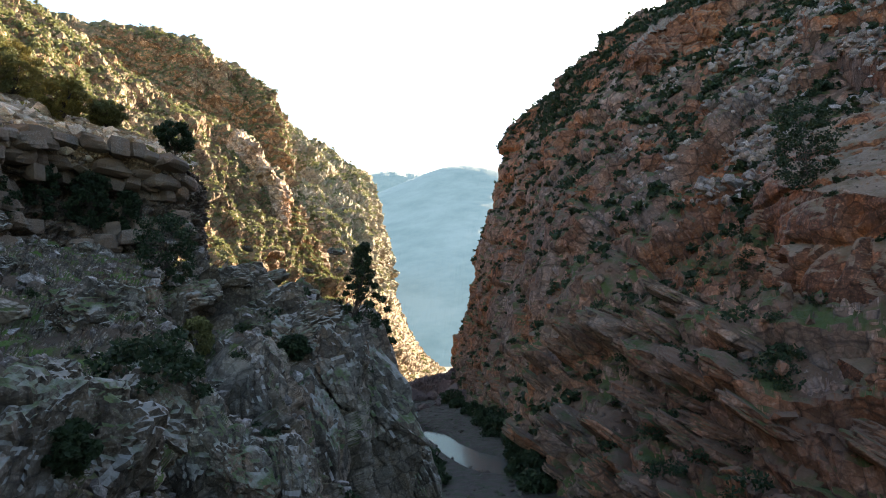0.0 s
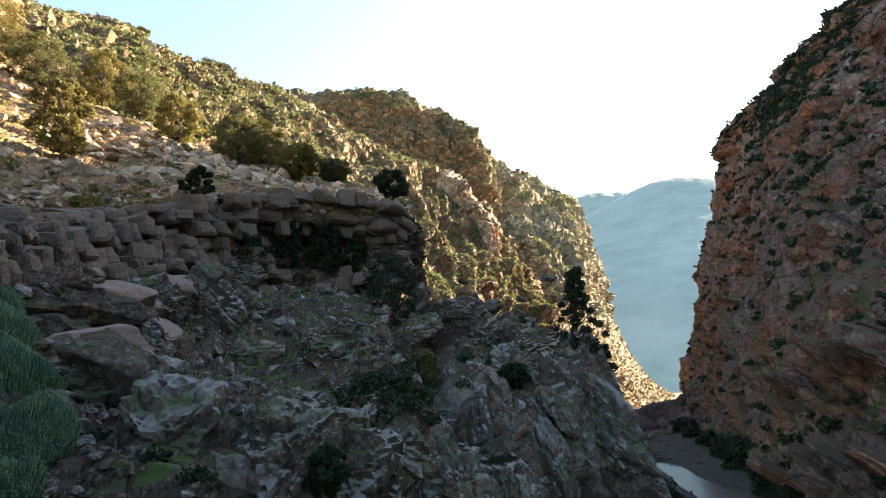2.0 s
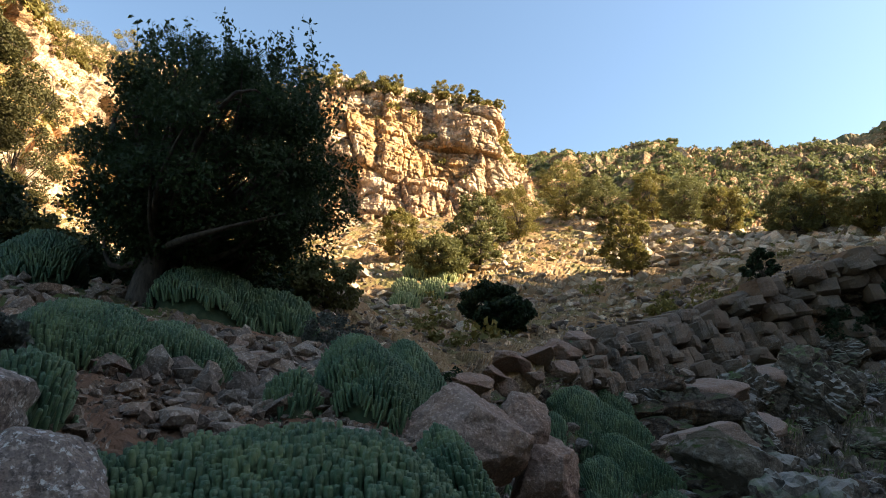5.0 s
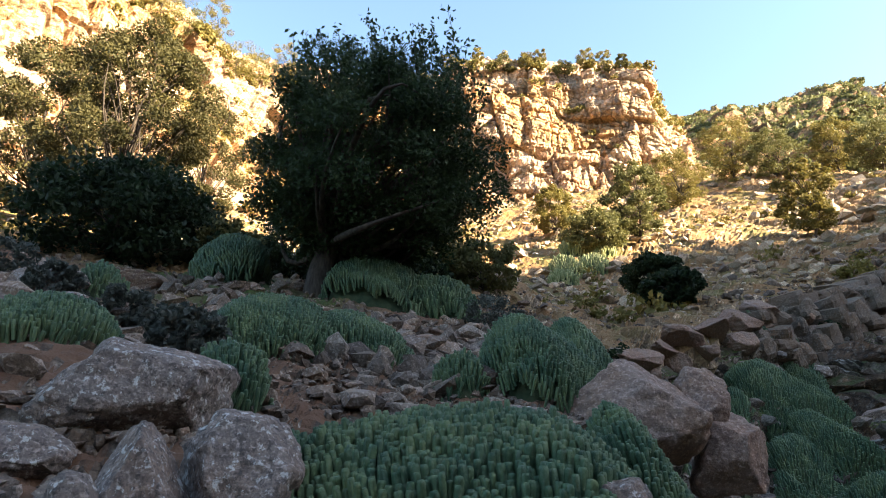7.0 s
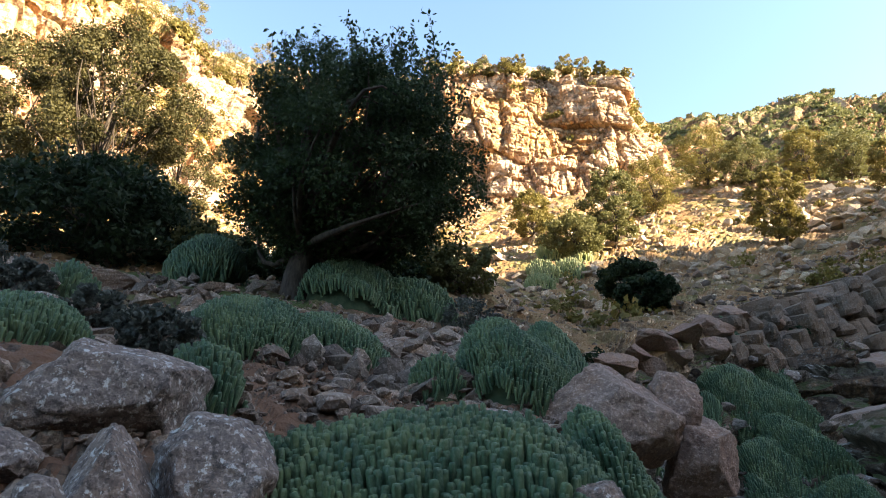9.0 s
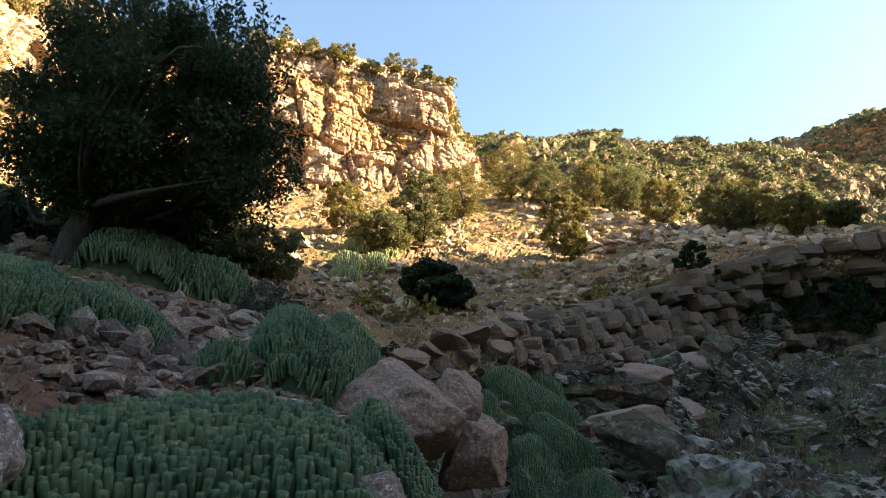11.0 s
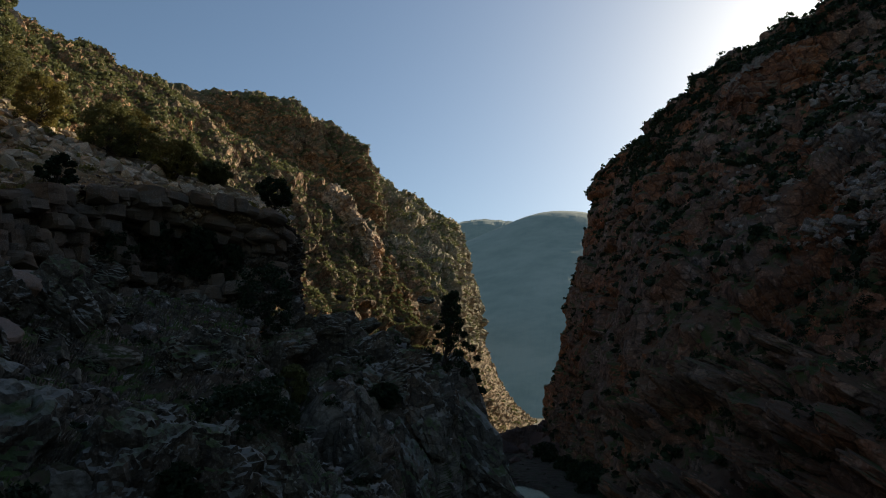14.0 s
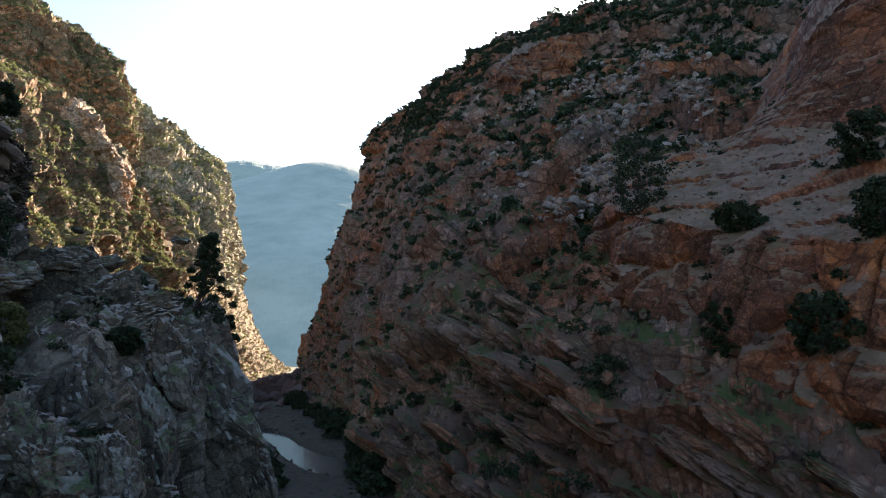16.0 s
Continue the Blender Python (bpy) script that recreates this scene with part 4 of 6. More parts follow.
for label, b, e, size, seed, spin in [
        ("large rock overhanging a dark hollow", 46.0, 0.2, (1.25, 1.1, 1.15), 31, 20), ("cluster of grey boulders on grass", 38.6, 2.6, (0.75, 0.55, 0.6), 32, 40),
        ("broad grey boulder on grass", 35.0, 2.2, (1.25, 0.8, 0.75), 33, 10), ("brown boulder on the hollow's floor", 30.5, 3.2, (1.1, 0.9, 0.7), 34, 60),
        ("small pale boulder below others", 37.5, 1.0, (0.5, 0.45, 0.4), 35, 0), ("white-topped rock on a steep crag", 21.0, -4.0, (0.8, 0.5, 0.5), 36, 30),
        ("grey boulder on the outcrop's edge", 42.0, -5.5, (0.7, 0.55, 0.45), 37, 80), ("grey boulder on the outcrop's edge", 37.0, -7.5, (0.8, 0.6, 0.5), 38, 15),
        ("pale slab on the crag's shoulder", 18.5, 5.3, (1.6, 0.8, 0.35), 39, -10), ("grey boulder on stony slope", 33.0, -3.5, (0.6, 0.5, 0.4), 40, 55)]:
    p = on_land(b, e)
    boulder(p, size, seed, label, spin, mat=M_RIB, sunk=0.32)
for k, (b, e, size) in enumerate([(69.3, 7.6, (0.45, 0.3, 0.2)), (67.4, 8.5, (0.6, 0.36, 0.24)), (65.6, 9.2, (0.75, 0.42, 0.26)), (63.6, 9.9, (0.9, 0.5, 0.3)), (61.4, 10.5, (1.0, 0.55, 0.32)),
                                  (59.4, 11.0, (1.1, 0.6, 0.36)), (57.4, 11.5, (1.0, 0.65, 0.4)), (55.4, 11.9, (1.1, 0.7, 0.45)), (60.2, 9.2, (0.5, 0.42, 0.35)), (57.6, 9.8, (0.55, 0.5, 0.4)),
                                  (55.0, 10.2, (0.7, 0.5, 0.45)), (62.6, 8.6, (0.4, 0.34, 0.28)), (64.5, 7.6, (0.36, 0.3, 0.26)), (53.0, 11.0, (0.8, 0.6, 0.5))]):
    boulder(on_land(b, e), size, 95 + k, "pinkish grey slab of the rock rib", 133 + 17 * math.sin(k * 2.7), (5 * math.sin(k), 6 * math.cos(k * 1.7)), M_SLAB, sunk=0.3, cuts=9, rough=0.06)
for k, (b, e, size) in enumerate([(47.6, 5.6, (1.7, 1.0, 0.6)), (45.2, 6.8, (1.7, 1.1, 0.7)), (42.8, 7.4, (1.9, 1.0, 0.7)), (50.2, 4.2, (1.2, 0.9, 0.5)), (40.6, 7.8, (1.6, 0.9, 0.6)), (46.4, 3.2, (1.5, 1.0, 0.6)),
                                  (49.6, 7.6, (1.3, 0.8, 0.6)), (43.8, 4.4, (1.4, 0.9, 0.5)), (48.6, 0.8, (1.0, 0.8, 0.5)), (51.8, 6.0, (0.9, 0.7, 0.5)), (38.0, 8.2, (1.5, 0.9, 0.6))]):
    boulder(on_land(b, e), size, 130 + k, "smooth grey rock slab under the ledge", b + 30 * math.sin(k * 1.9), (24, 8 * math.sin(k)), M_LEDGE if k % 3 == 0 else M_SLAB, sunk=0.36, cuts=10, rough=0.05)
for k, (b, d, size) in enumerate([(2.7, 262, (5.5, 5, 5)), (4.2, 250, (6, 5, 4.8)), (5.4, 262, (5, 4, 4)), (1.3, 266, (3.4, 3, 2.6)), (0.3, 256, (3, 3, 2.4)), (3.5, 238, (3, 2.6, 2.0)),
                                  (2.0, 228, (2.6, 2.2, 1.5)), (3.4, 214, (2.0, 2, 1.2)), (-0.8, 262, (4, 4, 5.2)), (-0.2, 272, (4, 4, 6)), (-1.6, 250, (4, 4, 5)), (0.8, 240, (2.2, 2, 1.4))]):
    x, y, z = place(b, 0, d)
    boulder((x, y, FLOOR), size, 60 + k, "rounded dark purple boulder in the river bed", 40 * k, mat=M_PURPLE, sunk=0.25, cuts=6, rough=0.05)

p = Vector(place(44.9, 26.4, 290))
boulder(p, (8, 8, 10), 81, "orange rock knob on the mountain's skyline", 30, mat=M_CLIFF, sunk=0.5, cuts=18, rough=0.08, name="rock_knob")

# ---------------- cushions of spiny succulent stems ----------------
m, t, bsdf = material("succulent_stems", 0.55)
g = t.nodes.new("ShaderNodeNewGeometry")
col = mix(t, g.outputs["Random Per Island"], (0.028, 0.066, 0.036), (0.054, 0.100, 0.05))
col = mix(t, noise_fac(t, coords(t), 3.0, 3, 0.4, 0.7), col, (0.10, 0.14, 0.06))
col = mix(t, math_node(t, "MULTIPLY", noise_fac(t, coords(t), 60.0, 3, 0.5, 0.7), 0.4), col, (0.16, 0.20, 0.14))
t.links.new(col, bsdf.inputs["Base Color"])
bump(t, bsdf, coords(t), 70.0, 0.01, 0.5)
M_STEM = m
# Lit copy of the stems: sunlight put into a paler yellow-green.
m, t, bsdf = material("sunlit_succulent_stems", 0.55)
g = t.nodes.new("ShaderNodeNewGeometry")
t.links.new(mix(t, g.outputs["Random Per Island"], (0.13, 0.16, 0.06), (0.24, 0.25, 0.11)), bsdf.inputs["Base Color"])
M_STEM_SUNLIT = m
# Filler under the stems; its dark green stands for shade between them.
m, t, bsdf = material("shade_filler_core", 0.9)
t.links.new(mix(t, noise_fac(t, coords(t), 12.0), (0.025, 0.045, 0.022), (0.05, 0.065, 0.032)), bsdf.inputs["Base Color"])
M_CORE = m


def stems(base, way, length, radius, rng, sides=8):
    """Ridged columns with rounded tips."""
    n = len(base)
    a = np.cross(way, np.array([0.3, 0.8, 0.2]))
    a /= np.linalg.norm(a, axis=1, keepdims=True)
    b = np.cross(way, a)
    rings = [(0.0, 0.9), (0.6, 1.0), (0.93, 0.98), (1.0, 0.74)]
    ang = np.arange(sides) * 2 * math.pi / sides
    ridge = np.where(np.arange(sides) % 2 == 0, 1.0, 0.58) if sides == 8 else np.ones(sides)
    vs = []
    for s, k in rings:
        c = base + way * (length * s)[:, None]
        ring = (a[:, None, :] * np.cos(ang)[None, :, None] + b[:, None, :] * np.sin(ang)[None, :, None]) * (ridge * k)[None, :, None] * radius[:, None, None]
        vs.append(c[:, None, :] + ring)
    vs.append((base + way * (length * 0.985)[:, None])[:, None, :])
    v = np.concatenate(vs, 1)
    f = []
    for r in range(3):
        for j in range(sides):
            p, q = r * sides + j, r * sides + (j + 1) % sides
            f += [(p, q, q + sides), (p, q + sides, p + sides)]
    f += [(3 * sides + j, 3 * sides + (j + 1) % sides, 4 * sides) for j in range(sides)]
    f = np.array(f)
    faces = (f[None] + (np.arange(n) * v.shape[1])[:, None, None]).reshape(-1, 3)
    return v.reshape(-1, 3), faces


def cushion(b, d, wide, deep, high, stem, seed, label, spin=0.0, mat=None, sides=8, lift=0.0, dense=1.0, at=None, follow=1.0):
    """A dome of upright stems on a filler core darkened as shade; wide runs across the line of sight, deep along it,
    before spin.
    """
    rng = np.random.default_rng(seed)
    x, y, z = at if at is not None else place(b, 0, d)
    z = (at[2] if at is not None else ground_at(x, y)) + lift
    ob = thing("succulent_cushion", (x, y, z), label, "succulent", "succulent cushions")
    c, s = math.cos(radians(b + spin)), math.sin(radians(b + spin))

    def dome(q):
        wob = 1 + 0.16 * fractal(np.stack([q[:, 0] * 2, q[:, 1] * 2, q[:, 0] * 0 + seed * 3.7], 1), 1.0, 3, seed)
        r2 = np.clip((q ** 2).sum(1) / wob ** 2, 0, 1)
        return high * (1 - r2) ** 0.55 * (0.85 + 0.15 * wob)

    names = ("ground_near", "hillside", "bowl", "crag")
    side = np.linspace(-1.2, 1.2, 11)
    under = np.zeros((11, 11))
    for i, u in enumerate(side):
        for j, w in enumerate(side):
            px, py = u * wide, w * deep
            under[i, j] = ground_at(x + px * c - py * s, y + px * s + py * c, names) - z
    under = np.clip(under, -1.1 * (wide + deep), 1.1 * (wide + deep))
    for _ in range(2):
        e = np.pad(under, 1, mode="edge")
        under = np.minimum(under + 0.05, (e[:-2, 1:-1] + e[2:, 1:-1] + e[1:-1, :-2] + e[1:-1, 2:] + 2 * under) / 6)

    under = under * follow

    def lay(q, h):
        px, py = q[:, 0] * wide, q[:, 1] * deep
        f = np.clip((q + 1.2) / 0.24, 0, 9.999)
        i, k = f.astype(int)[:, 0], f.astype(int)[:, 1]
        a, b = f[:, 0] - i, f[:, 1] - k
        base = (under[i, k] * (1 - a) + under[i + 1, k] * a) * (1 - b) + (under[i, k + 1] * (1 - a) + under[i + 1, k + 1] * a) * b
        return np.stack([px * c - py * s, px * s + py * c, h + base], 1)
    gap = stem * 1.12 / dense
    hx, hy = np.meshgrid(np.arange(-wide, wide, gap), np.arange(-deep, deep, gap * 0.87), indexing="ij")
    hx = hx + (np.arange(hx.shape[1]) % 2)[None, :] * gap * 0.5
    q = np.stack([hx.ravel() / wide, hy.ravel() / deep], 1) + rng.normal(0, 0.22, (hx.size, 2)) * (gap / wide, gap / deep)
    q = q[(q ** 2).sum(1) < 1]
    h = dome(q)
    p = lay(q, h)
    eps = 0.03
    gxh, gyh = (dome(q + (eps, 0)) - h) / eps / wide, (dome(q + (0, eps)) - h) / eps / deep
    nrm = np.stack([-(gxh * c - gyh * s), -(gxh * s + gyh * c), np.ones(len(q))], 1)
    nrm[:, :2] = np.clip(nrm[:, :2], -1.2, 1.2)
    way = nrm * 0.24 + (0, 0, 0.85) + rng.normal(0, 0.07, nrm.shape)
    way /= np.linalg.norm(way, axis=1, keepdims=True)
    length = stem * rng.uniform(3.6, 6.4, len(q))
    v, f = stems(p - way * (length * rng.uniform(0.6, 0.84, len(q)))[:, None], way, length, stem * 0.5 * rng.uniform(0.8, 1.15, len(q)), rng, sides)
    tagged(part("stem_mass", mesh_from("stem_mass", v, f, mat or M_STEM, True), ob), kind="stuff")
    k = 26
    rr, tt = np.meshgrid(np.linspace(0, 1, k), np.linspace(0, 2 * math.pi, 40, endpoint=False), indexing="ij")
    qc = np.stack([(rr * np.cos(tt)).ravel(), (rr * np.sin(tt)).ravel()], 1)
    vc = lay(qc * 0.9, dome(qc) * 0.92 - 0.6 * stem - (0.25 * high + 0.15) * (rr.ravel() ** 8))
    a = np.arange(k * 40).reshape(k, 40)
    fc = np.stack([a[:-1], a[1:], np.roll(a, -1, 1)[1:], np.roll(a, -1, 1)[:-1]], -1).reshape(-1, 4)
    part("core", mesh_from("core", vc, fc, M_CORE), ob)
    return ob


GREEN = "low dome of upright blue-green succulent stems"
CUSHIONS = [  # bearing, distance, half width, half depth, height, stem, turn
    (81.2, 2.7, 0.84, 0.90, 0.62, 0.031, 0), (65.6, 3.5, 0.30, 0.66, 0.64, 0.025, 14), (74.9, 5.5, 0.44, 0.66, 0.58, 0.026, 8),
    (71.9, 6.3, 0.46, 0.8, 0.52, 0.027, 14), (69.2, 9.0, 0.56, 1.0, 0.72, 0.036, 10), (97.4, 5.8, 0.62, 0.64, 0.46, 0.026, 0), (90.6, 6.0, 0.60, 0.52, 0.32, 0.026, 0),
    (81.0, 5.1, 0.25, 0.2, 0.30, 0.03, 0), (100.4, 3.7, 0.22, 0.22, 0.28, 0.026, 0), (88.2, 11.8, 1.15, 0.9, 0.85, 0.042, 0),
    (82.6, 11.8, 0.8, 0.7, 0.75, 0.05, 0), (101.2, 13.5, 0.85, 1.3, 1.0, 0.045, 0), (114.2, 4.7, 0.42, 0.34, 0.26, 0.026, 0),
    (111.2, 8.4, 0.30, 0.3, 0.46, 0.04, 0), (63.9, 12.5, 0.32, 0.3, 0.42, 0.045, 0), (61.9, 12.8, 0.32, 0.28, 0.36, 0.045, 0),
    (57.0, 5.4, 0.45, 0.36, 0.34, 0.032, 0), (70.0, 7.9, 0.30, 0.4, 0.55, 0.04, 0)]
for k, (b, d, w, e, h, st, spin) in enumerate(CUSHIONS):
    cushion(b, d, w, e, h, st, 200 + k, GREEN + (" close by" if k == 0 else " in the shade"), spin, sides=8 if d < 3 else 6, follow=0.6 if d < 3 else 1.0)
for k, (b, e, w, dp, h) in enumerate([(56.6, 5.2, 0.7, 0.6, 0.7), (54.2, 8.0, 0.8, 0.8, 0.9), (54.0, 3.6, 1.0, 0.8, 0.9), (52.2, 0.8, 0.9, 0.8, 0.8), (54.6, -0.6, 0.7, 0.6, 0.6), (50.8, -3.4, 0.8, 0.7, 0.7), (55.2, -3.0, 0.45, 0.45, 0.5), (52.0, -7.4, 0.5, 0.5, 0.5), (58.4, 3.6, 0.4, 0.35, 0.4)]):
    p = on_land(b, e)
    cushion(b, 0, w * 1.12, dp * 1.1, h * 1.1, 0.042, 240 + k, "dark green succulent cushion on a steep bank", 20, sides=6, at=tuple(p))
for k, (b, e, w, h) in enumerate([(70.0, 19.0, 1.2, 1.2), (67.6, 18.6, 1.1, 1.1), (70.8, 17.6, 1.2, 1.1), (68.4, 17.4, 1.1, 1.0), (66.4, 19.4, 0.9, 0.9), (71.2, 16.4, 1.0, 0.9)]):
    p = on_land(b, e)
    cushion(b, 0, w, w * 0.8, h, 0.13, 250 + k, "sunlit yellow-green succulent cushion on the slope", 0, M_STEM_SUNLIT, 6, at=tuple(p))

# ---------------- trees ----------------
m, t, bsdf = material("grey_brown_bark", 0.9)
t.links.new(mix(t, noise_fac(t, coords(t, (1, 1, 0.3)), 14.0), (0.025, 0.019, 0.015), (0.07, 0.055, 0.042)), bsdf.inputs["Base Color"])
bump(t, bsdf, coords(t, (1, 1, 0.3)), 20.0, 0.03)
M_BARK = m


m, t, bsdf = material("bleached_dead_wood", 0.85)
t.links.new(mix(t, noise_fac(t, coords(t), 30.0), (0.22, 0.20, 0.18), (0.36, 0.33, 0.29)), bsdf.inputs["Base Color"])
M_TWIG = m


def tubes(lines, sides=6):
    """Tapered limbs with a few sides along polylines of (points, first radius, last radius)."""
    vs, fs, at = [], [], 0
    for pts, r0, r1 in lines:
        pts = np.asarray(pts, float)
        d = np.gradient(pts, axis=0)
        d /= np.linalg.norm(d, axis=1, keepdims=True) + 1e-9
        a = np.cross(d, (0.31, 0.22, 0.93) if abs(d[0, 2]) < 0.9 else (1.0, 0.1, 0.0))
        a /= np.linalg.norm(a, axis=1, keepdims=True) + 1e-9
        b = np.cross(d, a)
        r = np.linspace(r0, r1, len(pts))
        ang = np.arange(sides) * 2 * math.pi / sides
        ring = pts[:, None] + (a[:, None] * np.cos(ang)[None, :, None] + b[:, None] * np.sin(ang)[None, :, None]) * r[:, None, None]
        vs.append(ring.reshape(-1, 3))
        k = np.arange(len(pts) * sides).reshape(-1, sides)
        fs.append(np.stack([k[:-1], np.roll(k, -1, 1)[:-1], np.roll(k, -1, 1)[1:], k[1:]], -1).reshape(-1, 4) + at)
        at += len(pts) * sides
    return np.concatenate(vs), np.concatenate(fs)


def bent(a, b, rng, sag=0.15, n=6):
    a, b = np.asarray(a, float), np.asarray(b, float)
    s = np.linspace(0, 1, n)[:, None]
    off = rng.normal(0, sag * np.linalg.norm(b - a), 3)
    return a + (b - a) * s + off * (s * (1 - s)) * 2


def spray(at, way, size, rng):
    """Feathered leaves: pairs of leaflets along short stalks."""
    n = len(at)
    side = np.cross(way, unit_vectors(n, rng))
    side /= np.linalg.norm(side, axis=1, keepdims=True) + 1e-9
    up = np.cross(way, side)
    out = []
    for s in np.linspace(0.15, 1.0, 5):
        for sg in (-1, 1):
            c = at + way * (size * s)
            tip = side * sg * 0.75 + way * 0.45
            wid = way * 0.5 - side * sg * 0.3
            L = size * 0.34 * (1.1 - 0.3 * s)
            out.append(np.stack([c, c + tip * L * 0.5 + wid * L * 0.35 + up * L * 0.1, c + tip * L, c + tip * L * 0.5 - wid * L * 0.35 + up * L * 0.1], 1))
    return np.concatenate(out, 0).reshape(-1, 3)


def tree(at, height, spread, seed, mat, label, leaves=2500, leaf=0.12, trunk=0.12, lean=(0.0, 0.0), clusters=26, low=0.28, sprays=0, cone=0.0, name="tree", loose=0.3):
    rng = np.random.default_rng(seed)
    ob = thing(name, at, label, "tree", "trees")
    top = np.array([lean[0] * height, lean[1] * height, height * 0.62])
    line = bent((0, 0, -0.15), top, rng, 0.12, 9)
    lines = [(line, trunk, trunk * 0.35)]
    centres = []
    for k in range(clusters):
        d = unit_vectors(1, rng)[0]
        h = low + (1 - low) * (k + 0.5) / clusters * 0.93
        ring = math.sqrt(max(0.03, 1 - ((h - low) / (1 - low) * 2 - 0.9) ** 2)) if not cone else max(0.12, 1 - (h - low) / (1 - low)) ** 0.8
        ang, rad = k * 2.4 + rng.uniform(-0.5, 0.5), spread * ring * rng.uniform(0.25, 1.1) ** 0.6
        c = np.array([math.cos(ang) * rad + lean[0] * height, math.sin(ang) * rad + lean[1] * height, h * height])
        centres.append(c)
        start = line[min(8, max(4 if sprays else 2, int(h * 8 * (0.75 if not cone else 1.1))))]
        lines.append((bent(start, c, rng, 0.3, 7), trunk * 0.26, trunk * 0.03))
    split = sprays or name == "juniper"
    v, f = tubes(lines[:1] if split else lines, 6 if split else 4)
    stem = part("trunk", mesh_from("trunk", v, f, M_BARK), ob)
    for limb in lines[1:] if split else ():
        v, f = tubes([limb])
        part("branch", mesh_from("branch", v, f, M_BARK), stem)
    centres = np.array(centres)
    k = rng.integers(0, clusters, leaves)
    blob = loose * spread * rng.uniform(0.7, 1.25, clusters)
    p = centres[k] + unit_vectors(leaves, rng) * (blob[k] * rng.uniform(0.15, 1, leaves) ** 0.5)[:, None] * (1, 1, 0.75)
    verts = leaf_quads(p, leaf, rng)
    if sprays:
        k = rng.integers(0, clusters, sprays)
        way = unit_vectors(sprays, rng) * 0.7 + (0, 0, 0.55)
        way /= np.linalg.norm(way, axis=1, keepdims=True)
        p = centres[k] + way * (blob[k] * rng.uniform(0.4, 1.05, sprays))[:, None]
        verts = np.concatenate([verts, spray(p, way, leaf * 2.6, rng)])
    part("crown", mesh_from("crown", verts, quads(len(verts) // 4), mat, False), ob)
    return ob


def tree_on(b, e, top, width, seed, mat, label, names=("hillside", "ground_near", "bowl", "crag", "ledge", "cliff_ochre"), **kw):
    """A tree rooted where the land lies at (bearing, rise), as tall as reaches the rise `top`; width in degrees of bearing."""
    p = on_land(b, e, names)
    d = math.hypot(p.x, p.y)
    height = (math.tan(radians(top)) - math.tan(radians(e))) * d
    return tree(p, height, width / 2 * math.pi / 180 * d, seed, mat, label, **kw)


carob = tree_on(93.4, 16.0, 34.6, 23.5, 301, M_CAROB, "dark leafy carob tree with a leaning trunk on scree", leaves=60000, leaf=0.056, trunk=0.34, lean=(-0.02, 0.20), clusters=140, low=0.2, sprays=9000, name="carob_tree", loose=0.23)
crown = next(c for c in carob.children if c.name.startswith("crown"))
tips = np.empty(len(crown.data.vertices) * 3, np.float32)
crown.data.vertices.foreach_get("co", tips)
tips = tips.reshape(-1, 3)
rng = np.random.default_rng(31)
for k in range(46):
    # upright leafy shoots over the top of the crown
    y0 = rng.uniform(np.quantile(tips[:, 1], 0.03), np.quantile(tips[:, 1], 0.97))
    near = tips[np.abs(tips[:, 1] - y0) < 0.25]
    foot = near[rng.choice(np.argsort(near[:, 2])[-60:])] - (0, 0, 0.25)
    tip = foot + (rng.normal(0, 0.12), rng.normal(0, 0.12), rng.uniform(0.6, 1.3))
    line = bent(foot, tip, rng, 0.06, 6)
    v, f = tubes([(line, 0.012, 0.004)], 4)
    at = np.repeat(line[1:], 8, 0) + rng.normal(0, 0.05, (40, 3))
    way = unit_vectors(40, rng) * 0.8 + (0, 0, 0.55)
    way /= np.linalg.norm(way, axis=1, keepdims=True)
    lv = leaf_quads(at + way * 0.08, 0.06, rng, 1.9)
    part("shoot", mesh_from("shoot", np.concatenate([v, lv]), np.concatenate([f, quads(len(lv) // 4) + len(v)]), M_CAROB, False), carob)
tree_on(110.6, 18.6, 36.0, 14, 302, M_JUNIPER, "tall olive-green juniper with golden upper branches", leaves=52000, leaf=0.085, trunk=0.17, clusters=80, low=0.1, name="juniper", loose=0.22)
tree_on(117.5, 19.5, 33, 11, 303, M_JUNIPER, "olive-green juniper against the cliff", leaves=22000, leaf=0.11, trunk=0.16, clusters=60, low=0.08, name="juniper", loose=0.22)
tree_on(104.6, 20.2, 31.5, 9, 304, M_JUNIPER, "ragged juniper with gaps beside the cliff", leaves=16000, leaf=0.10, trunk=0.12, clusters=50, low=0.15, name="juniper", loose=0.2)
tree_on(110.0, 17.6, 25.0, 15, 305, M_DARKLEAF, "low dark thicket under taller trees", leaves=12000, leaf=0.11, trunk=0.08, clusters=90, low=0.0, name="thicket", loose=0.26)
for k, (b, e, top, w, mat) in enumerate([(101.8, 18.0, 21.8, 6, M_SHRUB), (98.8, 17.6, 20.6, 6, M_DARKLEAF), (90.2, 17.2, 20.8, 6, M_DARKLEAF), (86.6, 17.0, 21.0, 6, M_SHRUB), (83.6, 16.6, 19.0, 4, M_DARKLEAF), (93.5, 17.4, 20.0, 6, M_DARKLEAF), (84.4, 17.6, 22.4, 5, M_SHRUB), (81.4, 17.2, 20.4, 5, M_SHRUB), (104.5, 18.2, 23.0, 5, M_DARKLEAF), (88.4, 17.6, 22.0, 4.5, M_SHRUB)]):
    tree_on(b, e, top, w, 310 + k, mat, "dark twiggy undergrowth at the edge of shade", leaves=3200, leaf=0.09, trunk=0.05, clusters=46, low=0.0, name="thicket", loose=0.26)
